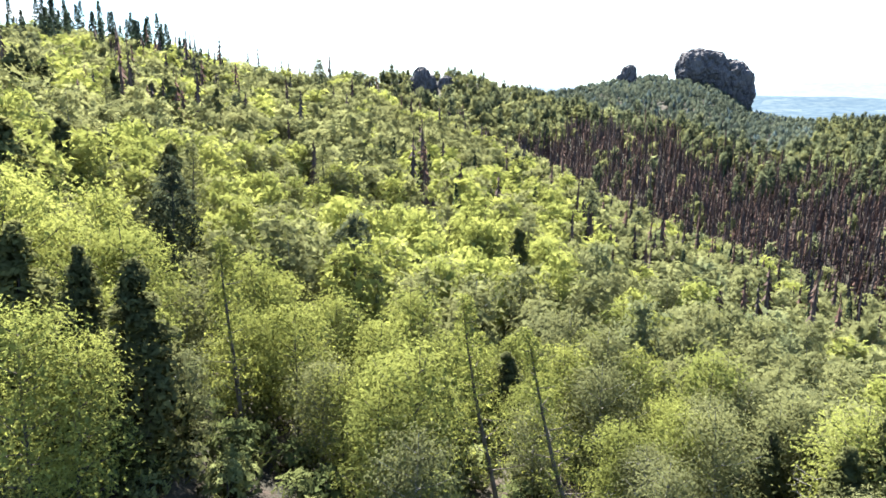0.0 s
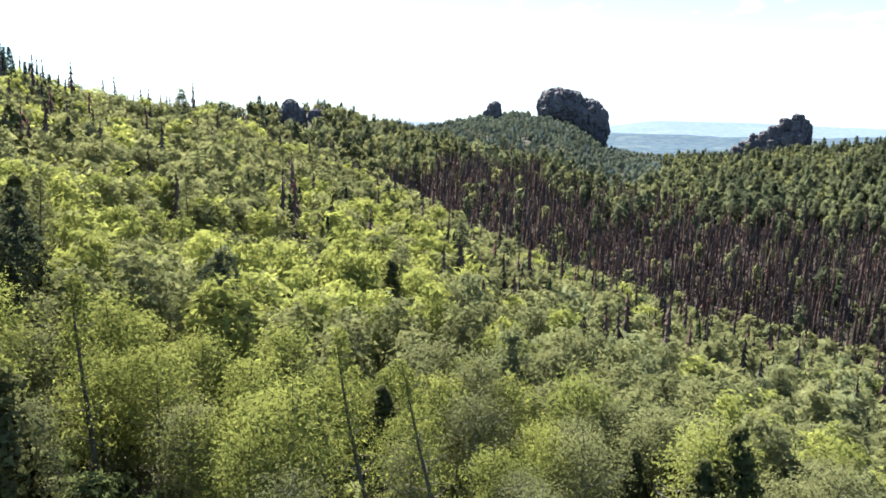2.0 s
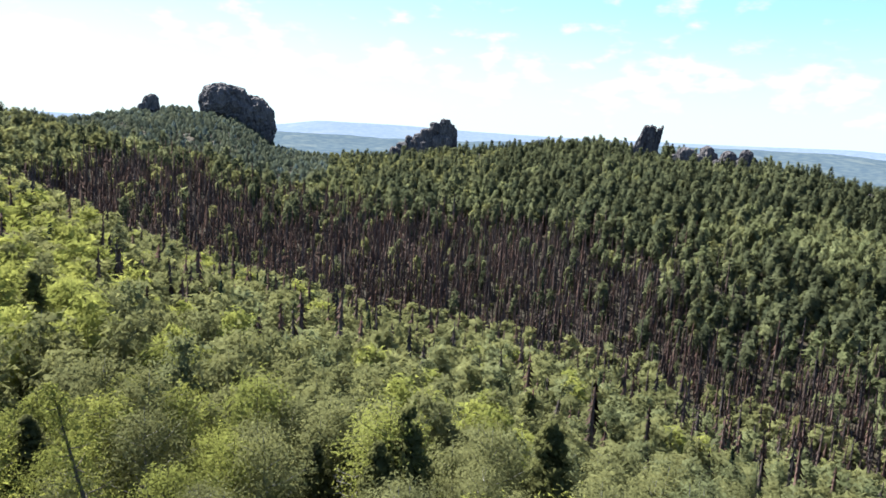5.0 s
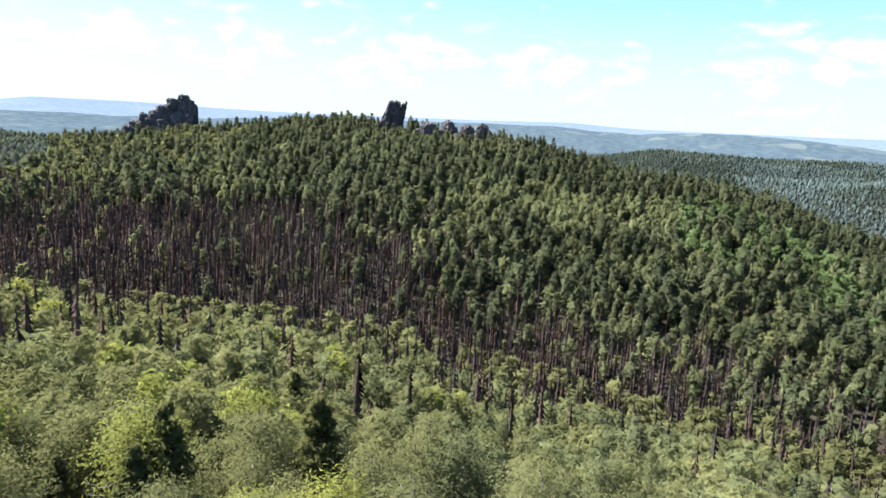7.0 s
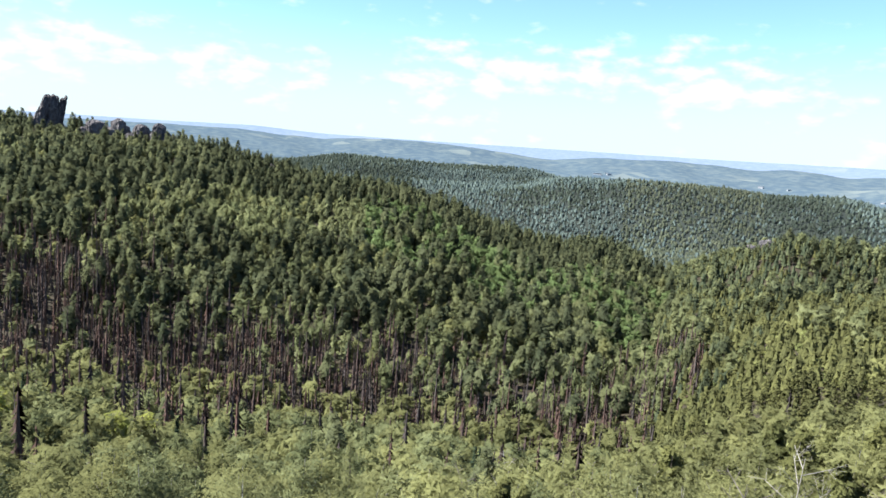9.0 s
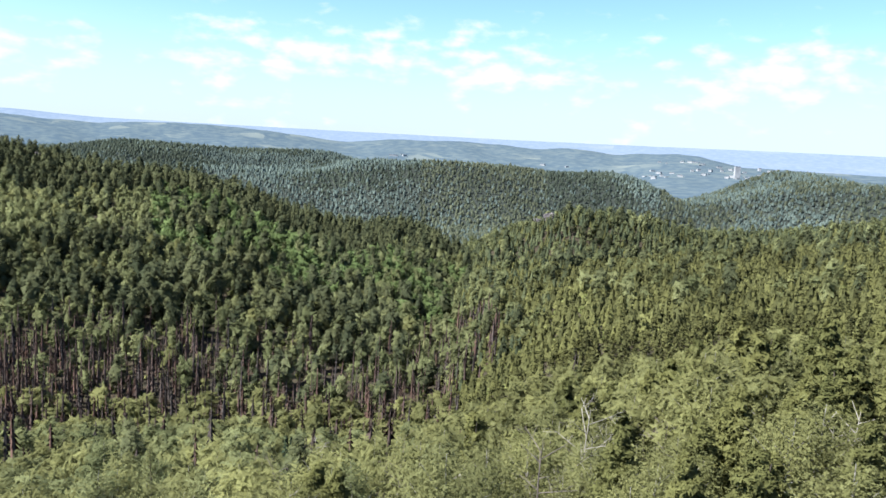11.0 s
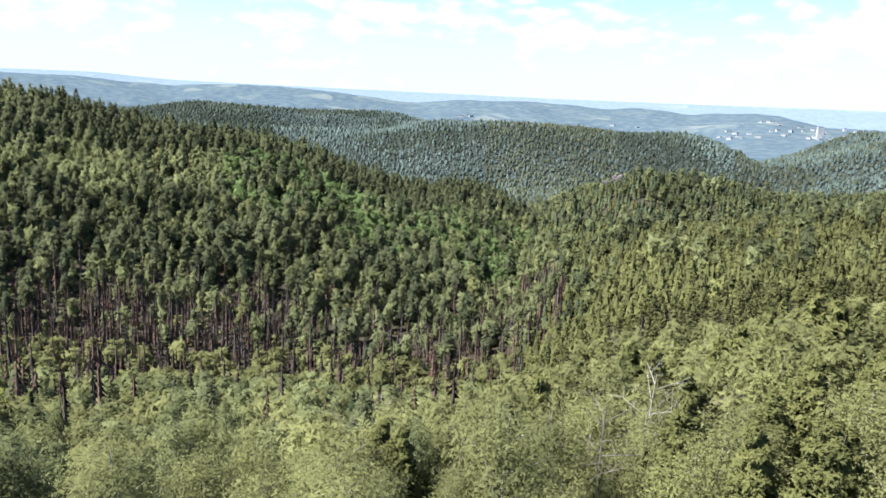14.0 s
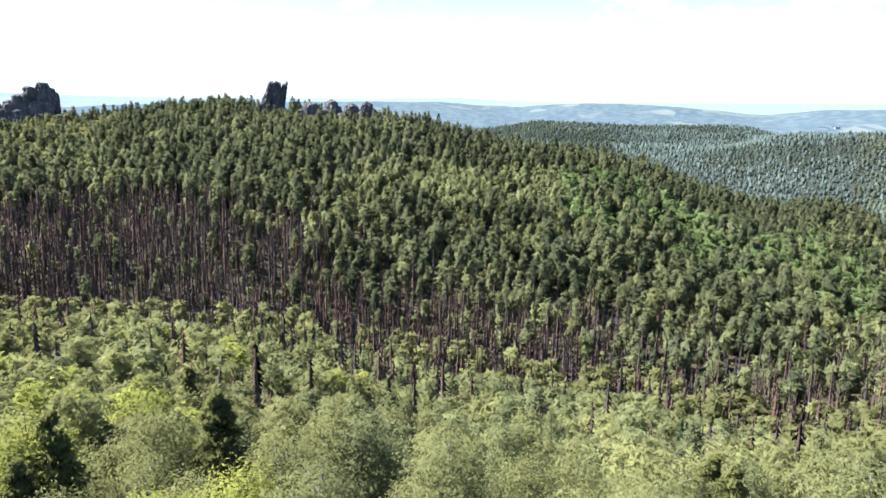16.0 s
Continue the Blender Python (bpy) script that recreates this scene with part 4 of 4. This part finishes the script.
AREAS = {"brow": " along the brow of the near slope", "hollow": " in the bottom of the valley", "under": " between the trees of the near slope", "near": " on the near slope", "scorched": " thick on the lower far slope", "slope": " lower on the near slope", "valley": " on the sides of the valley", "crest": " along the far crest", "distant": " on the hills beyond"}
build_woods()

# ---- rocks ----


def block_mesh(name, size, turn, square, seed, grain, fine):
    """A rounded, cracked granite block with half sizes in metres."""
    bm = bmesh.new()
    rot, shift = Matrix.Rotation(radians(turn), 3, "Z"), Vector((seed * 3.7, seed * 1.9, seed * 5.3))
    for v in bmesh.ops.create_icosphere(bm, subdivisions=fine, radius=1.0)["verts"]:
        p = v.co.copy()
        # from a ball towards a block with rounded edges
        p = p.lerp(p / max(abs(p.x), abs(p.y), abs(p.z)), square)
        w = rot @ Vector((p.x * size[0], p.y * size[1], p.z * size[2]))
        k = w / grain + shift
        bump = noise.fractal(k, 0.9, 2.1, 5) * 0.22 * grain
        crack = abs(noise.noise(Vector((k.x * 1.6, k.y * 1.6, k.z * 0.35))))
        layer = abs(noise.noise(Vector((k.x * 0.5, k.y * 0.5, k.z * 2.2))))
        w += (rot @ p.normalized()) * (bump - (0.16 - min(crack, 0.16)) * 1.5 * grain - (0.1 - min(layer, 0.1)) * 1.3 * grain)
        v.co = w
    me = bpy.data.meshes.new(name)
    bm.to_mesh(me)
    bm.free()
    me.materials.append(MATS["granite"])
    return me


def rock(name, piece, bearing, r, sink, blocks, seed, grain, label):
    """A rock of several blocks, given as seen from the eye: centre (x to the right, y away, z up), half sizes, turn, squareness."""
    ob = tagged(new(name), label, "rock", "granite rocks of the ridge")
    ob.matrix_basis = Matrix.Translation(at(bearing, r, -sink)) @ Matrix.Rotation(radians(-bearing), 4, "Z")
    for i, (centre, size, turn, square, *tilt) in enumerate(blocks):
        got = part(piece, block_mesh(piece, size, turn, square, seed + i, grain, 5 if max(size) > 15 else 4), ob)
        got.location = centre
        got.rotation_euler = (0, radians(tilt[0] if tilt else 0), 0)
    return ob


rock("rock_dome", "block", 20.0, 1045, 2.5, [((-16, 0, 25), (33, 33, 26), 10, 0.28), ((14, 4, 8), (28, 32, 31), 30, 0.15), ((-22, 0, 36), (24, 22, 14.5), 0, 0.2), ((35, 2, -4), (17, 24, 31), 0, 0.25), ((-36, 0, 8), (14, 20, 20), 0, 0.2)],
     3, 16.0, "huge dark granite dome standing over the forested ridge")
rock("boulder", "block", 14.0, 985, 6.5, [((0, 0, 14), (10, 9, 14), 10, 0.3), ((-9, 0, 8), (7, 7, 9), 10, 0.4)], 5, 7.0, "small dark granite knob on the ridge")
# a pyramid of blocks that climbs to the right
pile = [((5, 6, 18), (17, 14, 18), 10, 0.35), ((6, 3, 37), (10, 9, 12), 20, 0.4), ((7, 2, 48.5), (6.5, 7, 5), -10, 0.45), ((16, 2, 26), (6.5, 9, 19), 5, 0.45), ((13, 0, 41), (5, 6, 7), 30, 0.5),
        ((-12, 2, 22), (14, 11, 13), -15, 0.4), ((-21, 0, 20), (11, 9, 12), 25, 0.4), ((-8, -2, 35), (7, 7, 7), 25, 0.45), ((-36, 0, 25), (4.5, 5, 7), 10, 0.45), ((-30, 0, 17), (9, 8, 11), 40, 0.45),
        ((-42, 0, 13), (9, 8, 11), -20, 0.4), ((-51, 0, 8), (8, 7, 10), 15, 0.5), ((-15, -1, 33), (8, 7, 8), 10, 0.45), ((-5, -3, 42), (6, 6, 7), 30, 0.5), ((-24, 0, 27), (7, 7, 8), 0, 0.45), ((0, -8, 24), (8, 6, 10), 0, 0.5), ((-16, -8, 15), (9, 6, 11), 35, 0.5), ((10, -9, 21), (7, 5, 12), 50, 0.45), ((-26, -5, 27), (4, 5, 5), 20, 0.5)]
rock("rock_pile", "block", 35.4, 880, 1.5, pile, 8, 4.2, "stepped grey granite pile of rounded blocks")
slabs = [((-6, 0, 17), (4, 6, 18), 4, 0.55, 16), ((-10.5, 1, 11), (3.6, 6, 14), -5, 0.5, 24), ((0.7, 0, 18), (2.6, 6, 17), 6, 0.55, 8), ((4.6, 0, 18), (2.2, 5, 15.5), -4, 0.6, 5), ((8, 1, 17), (1.8, 5, 15.5), 3, 0.6, 9),
         ((10.6, 1, 17.5), (1.4, 5, 17.5), 5, 0.6, 10), ((0, 3, 4), (12, 7, 9), 0, 0.3)]
rock("rock_tower", "slab", 51.4, 780, 4.5, slabs, 12, 2.2, "dark granite tower split into upright slabs on the crest")
for bearing, r, sx, sz, seed in ((54.2, 752, 13, 11, 1), (55.7, 747, 9, 13, 2), (57.2, 735, 12, 13, 3), (58.4, 728, 9, 16, 4), (59.3, 726, 6, 10, 5), (-1.7, 570, 9, 12, 6), (0.2, 574, 6, 9, 7), (66.5, 680, 10, 8, 8)):
    rock("rock_outcrop", "block", bearing, r, 5, [((0, 0, sz * 0.55), (sx * 0.7, 7, sz), seed * 20, 0.3), ((sx * 0.6, 2, sz * 0.3), (sx * 0.6, 6, sz * 0.8), seed * 7, 0.35), ((-sx * 0.7, -1, sz * 0.2), (sx * 0.5, 5, sz * 0.7), seed * 11, 0.35)], seed + 20, 3.4, "dark granite outcrop among the trees of the crest")
for bearing, r, sx, sz, seed in ((103.6, 692, 9, 6, 11), (104.4, 690, 6, 7, 12), (127.5, 1140, 16, 5, 13), (129.5, 1140, 20, 6, 14)):
    rock("rock_outcrop", "block", bearing, r, 1, [((0, 0, sz * 0.6), (sx, 6, sz), seed * 20, 0.45)], seed + 20, 5.0, "low grey rock outcrop on a wooded knoll")

# ---- single trees that stand out on the near slope ----


def limbs(base, way, length, radius, depth, r, out):
    """A bent, tapering stem that forks; each piece is added to out as triangles."""
    bend = Vector(r.normal(size=3) * 0.12)
    mid = base + way * (length * 0.5) + bend * length * 0.25
    tip = base + (way + bend * 0.6).normalized() * length
    out.append(tube([base, mid, tip], [radius, radius * 0.75, radius * 0.45], 6 if radius > 0.06 else 4))
    if depth == 0:
        return
    for k in range(int(r.integers(2, 5))):
        f = r.uniform(0.4, 1.0)
        p = base.lerp(mid, f * 2) if f < 0.5 else mid.lerp(tip, f * 2 - 1)
        side = Vector(r.normal(size=3))
        w = (way * 0.55 + side.normalized() * 0.75 + Vector((0, 0, 0.2))).normalized()
        limbs(p, w, length * r.uniform(0.35, 0.6), radius * 0.42, depth - 1, r, out)


def bare_tree(bearing, d, height, lean, bark, seed, label, name="dead_tree", depth=3):
    """A leafless tree: trunk with its main fork, and finer branches."""
    r = np.random.default_rng(seed)
    tree = tagged(new(name), label, "tree", "bare trees on the near slope")
    tree.matrix_basis = Matrix.Translation(at(bearing, d, -0.3)) @ Matrix.Rotation(radians(-bearing), 4, "Z")
    way = Vector((math.sin(radians(lean)), 0.05, math.cos(radians(lean)))).normalized()
    foot_, knee, tip = Vector((0, 0, 0)), way * height * 0.5 + Vector((0.15, 0, 0)), way * height
    trunk = tube([foot_, knee * 0.5 + Vector((0.06, 0.04, 0)), knee, knee.lerp(tip, 0.5) - Vector((0.1, 0, 0)), tip], [0.11, 0.1, 0.08, 0.055, 0.02], 7)
    part("trunk", tris_mesh("trunk", trunk, [bark]), tree)
    for k in range(15):
        f = 0.25 + 0.7 * (k + r.random()) / 15
        a = k * 2.4 + r.normal() * 0.4
        w = Vector((math.cos(a), math.sin(a), r.uniform(0.2, 0.9))).normalized()
        got = []
        limbs(way * height * f, w, height * r.uniform(0.16, 0.34) * (1.15 - 0.5 * f), 0.042, depth - 1, r, got)
        part("branch", tris_mesh("branch", np.concatenate(got), [bark]), tree)
    return tree


def slim_tree(bearing, d, height, lean, seed, leaf, label, cover=0.16, wide=2.4, low=0.25):
    """A tall thin larch with a dark stem that shows through loose, feathery sprays."""
    r = np.random.default_rng(seed)
    tree = tagged(new("larch"), label, "tree", "larches on the near slope")
    tree.matrix_basis = Matrix.Translation(at(bearing, d, -0.3)) @ Matrix.Rotation(radians(-bearing), 4, "Z")
    way = Vector((math.sin(radians(lean)), 0.0, math.cos(radians(lean)))).normalized()
    pts = [way * height * f + Vector((0.25 * math.sin(f * 4 + seed), 0, 0)) for f in (0, 0.2, 0.4, 0.6, 0.8, 1.0)]
    part("trunk", tris_mesh("trunk", tube(pts, [0.19, 0.17, 0.145, 0.11, 0.07, 0.02], 8), ["bark_dark"]), tree, "thin dark trunk")
    c, out, size = crown_of(r, 60, 60, cover, height, height * low, wide, "spire")
    c[:, :2] += np.array([way.x, way.y]) * c[:, 2:3]
    part("crown", tris_mesh("crown", leaves(c, out, size, r), [leaf], out=np.repeat(out, 3, 0)), tree)
    for k in range(18):
        f = low + (0.95 - low) * (k + r.random()) / 18
        a, far = k * 2.4, wide * (1.1 - f) ** 0.7 * r.uniform(0.7, 1.2)
        p = way * height * f
        e = p + Vector((math.cos(a) * far, math.sin(a) * far, far * 0.25))
        part("branch", tris_mesh("branch", tube([p, p.lerp(e, 0.5) - Vector((0, 0, 0.08)), e], [0.05, 0.03, 0.01], 4), ["bark_dark"]), tree)
    return tree


slim_tree(-17.0, 50, 16.0, -1, 1, "birch_bright", "tall slim larch with a dark trunk and feathery green needles")
slim_tree(5.0, 46, 17.0, -9, 2, "birch_bright", "slim leaning larch with a dark trunk and thin needles", 0.13)
slim_tree(12.0, 45, 15.5, -15, 3, "birch_bright", "slim leaning larch with a dark bent trunk", 0.13)
slim_tree(-19.5, 88, 15.0, 2, 4, "birch_pale", "tall slim larch with a dark trunk and pale needles")
slim_tree(61.2, 92, 15.0, 1, 5, "birch_pale", "thin larch with a dark bare stem and pale needles", 0.07, 2.6)
slim_tree(73.5, 92, 14.5, 1, 6, "birch_pale", "thin larch with a dark bare stem", 0.07, 2.6)
slim_tree(-9.5, 125, 15.0, 1, 7, "birch_pale", "tall slim larch with feathery pale needles")
slim_tree(-24.5, 140, 15.0, 0, 8, "birch_pale", "tall slim larch with feathery pale needles")

bare_tree(87.3, 118, 13.5, -8, "bark_bleached", 4, "bleached bare dead tree with a forked top")
bare_tree(108.2, 60, 13.5, 3, "bark_bleached", 6, "tall pale dead birch with crooked bare limbs")
bare_tree(92.8, 74, 12.0, 6, "bark_dead", 8, "leafless grey tree with spreading limbs")
bare_tree(83.5, 84, 11.0, -4, "bark_dead", 9, "leafless grey tree with fine twigs")
bare_tree(104.8, 52, 12.5, 2, "bark_dead", 11, "leafless grey tree with fine twigs")
bare_tree(127.4, 60, 9.5, 2, "bark_bleached", 12, "thin pale dead stem with few twigs", depth=1)
bare_tree(126.6, 61, 8.0, -3, "bark_bleached", 13, "thin pale dead stem with few twigs", depth=1)
bare_tree(14.5, 47, 7.5, 24, "bark_bleached", 14, "leaning bare tree with long pale limbs")
bare_tree(28.5, 56, 7.0, 10, "bark_bleached", 15, "pale broken tree with bare twisted limbs")
bare_tree(50.0, 98, 11.5, 3, "bark_dead", 16, "leafless grey tree with fine twigs")
bare_tree(114.5, 70, 9.0, 3, "bark_dead", 17, "leafless grey tree with fine twigs")
bare_tree(52.9, 768, 15.0, 1, "bark_bleached", 21, "thin pale dead birch beside the rock tower", depth=1)
bare_tree(53.6, 764, 11.0, 2, "bark_bleached", 22, "thin pale dead birch beside the rock tower", depth=1)
bare_tree(-26.5, 150, 11.0, 2, "bark_dead", 18, "tall leafless dead tree", depth=2)


def lone_cedar(bearing, d, height, seed, leaf="cedar_deep"):
    """A dark, dense cedar that stands apart from the birches."""
    tree = tagged(new("cedar"), TREE_LABELS["cedar_dark" if leaf == "cedar_deep" else "cedar"], "tree", "dark cedars on the near slope")
    crown, wood, out = tree_shape("cedar_dark", 0, np.random.default_rng(seed))
    part("trunk", tris_mesh("trunk", wood[0], ["bark_dark"]), tree, "dark trunk")
    part("crown", tris_mesh("crown", crown, [leaf], out=out), tree)
    tree.matrix_basis = Matrix.Translation(at(bearing, d, 0)) @ Matrix.Rotation(seed, 4, "Z")
    tree.scale = (height / 12.5 * 1.25, height / 12.5 * 1.25, height / 12.5)
    return tree


for k_, (bearing_, d_, h_) in enumerate(((26.3, 58, 8.5), (29.6, 61, 9.0), (27.8, 66, 9.5), (-27.6, 92, 12.5), (-29.6, 80, 12.0), (-25.0, 100, 11.0), 
                                       (-31.5, 47, 12.0), (0.2, 52, 8.5), (-1.8, 56, 8.0), (-7.5, 60, 9.0), (5.5, 62, 8.5), (122.5, 47, 9.5), (131.5, 52, 12.5), (126.0, 66, 12.0), (117.5, 58, 10.0))):
    lone_cedar(bearing_, d_, h_, k_ + 40, "cedar_olive" if bearing_ < -20 and d_ < 70 or bearing_ > 110 else "cedar_deep")


def fallen_log(bearing, d, length, turn, seed):
    r = np.random.default_rng(seed)
    log = new("fallen_log", tris_mesh("fallen_log", tube([Vector((length * (f - 0.5), 0.1 * math.sin(f * 5), 0.25 + 0.7 * f)) for f in (0, 0.25, 0.5, 0.75, 1)], [0.15, 0.14, 0.12, 0.1, 0.06], 8), ["bark_bleached"]))
    log.matrix_basis = Matrix.Translation(at(bearing, d, 0)) @ Matrix.Rotation(radians(turn - bearing), 4, "Z")
    return tagged(log, "pale fallen trunk lying among the shrubs", "log")


fallen_log(15.8, 44, 7, 8, 1)
fallen_log(-8.0, 46, 5, -15, 2)

# ---- the town in the basin ----
solid("plaster_pale", (0.19, 0.2, 0.22), (0.28, 0.29, 0.31), 0.05, bump=0.0)
solid("roof_grey", (0.11, 0.13, 0.155), (0.14, 0.16, 0.18), 0.05, bump=0.0)


def box_tris(x, y, z0, z1):
    v = [(sx * x, sy * y, z) for z in (z0, z1) for sx, sy in ((-1, -1), (1, -1), (1, 1), (-1, 1))]
    quads = [(0, 1, 5, 4), (1, 2, 6, 5), (2, 3, 7, 6), (3, 0, 4, 7), (4, 5, 6, 7), (3, 2, 1, 0)]
    return np.array([[v[q[a]] for a in t] for q in quads for t in ((0, 1, 2), (0, 2, 3))], np.float32)


def building(bearing, d, long, wide, high, turn, group):
    house = tagged(new("building"), "far pale building with a flat grey roof", "building", group)
    house.matrix_basis = Matrix.Translation(at(bearing, d, -1.5)) @ Matrix.Rotation(radians(turn - bearing), 4, "Z")
    part("wall", tris_mesh("wall", box_tris(long / 2, wide / 2, 0, high), ["plaster_pale"]), house)
    part("roof", tris_mesh("roof", box_tris(long / 2 + 0.5, wide / 2 + 0.5, high, high + 1.2), ["roof_grey"]), house)


town = np.random.default_rng(77)
for k in range(46):
    building(town.uniform(111.2, 119.5), town.uniform(2450, 3150), town.uniform(6, 18), town.uniform(8, 14), town.uniform(3, 9), town.uniform(-30, 30), "buildings of the town in the basin")
for k in range(3):
    building(town.uniform(91.5, 94.5), town.uniform(2900, 3250), town.uniform(10, 40), town.uniform(8, 16), town.uniform(4, 8), town.uniform(-30, 30), "buildings on the far hillside")
for k in range(5):
    building(town.uniform(102.0, 105.5), town.uniform(2650, 3000), town.uniform(8, 18), town.uniform(8, 16), town.uniform(4, 8), town.uniform(-30, 30), "buildings on the far hillside")
for k in range(16):
    building(town.uniform(119.0, 124.0), town.uniform(3000, 3300), town.uniform(8, 22), town.uniform(10, 20), town.uniform(5, 16), town.uniform(-30, 30), "buildings of the town in the basin")
building(117.75, 2500, 16, 14, 40, 20, "buildings of the town in the basin")
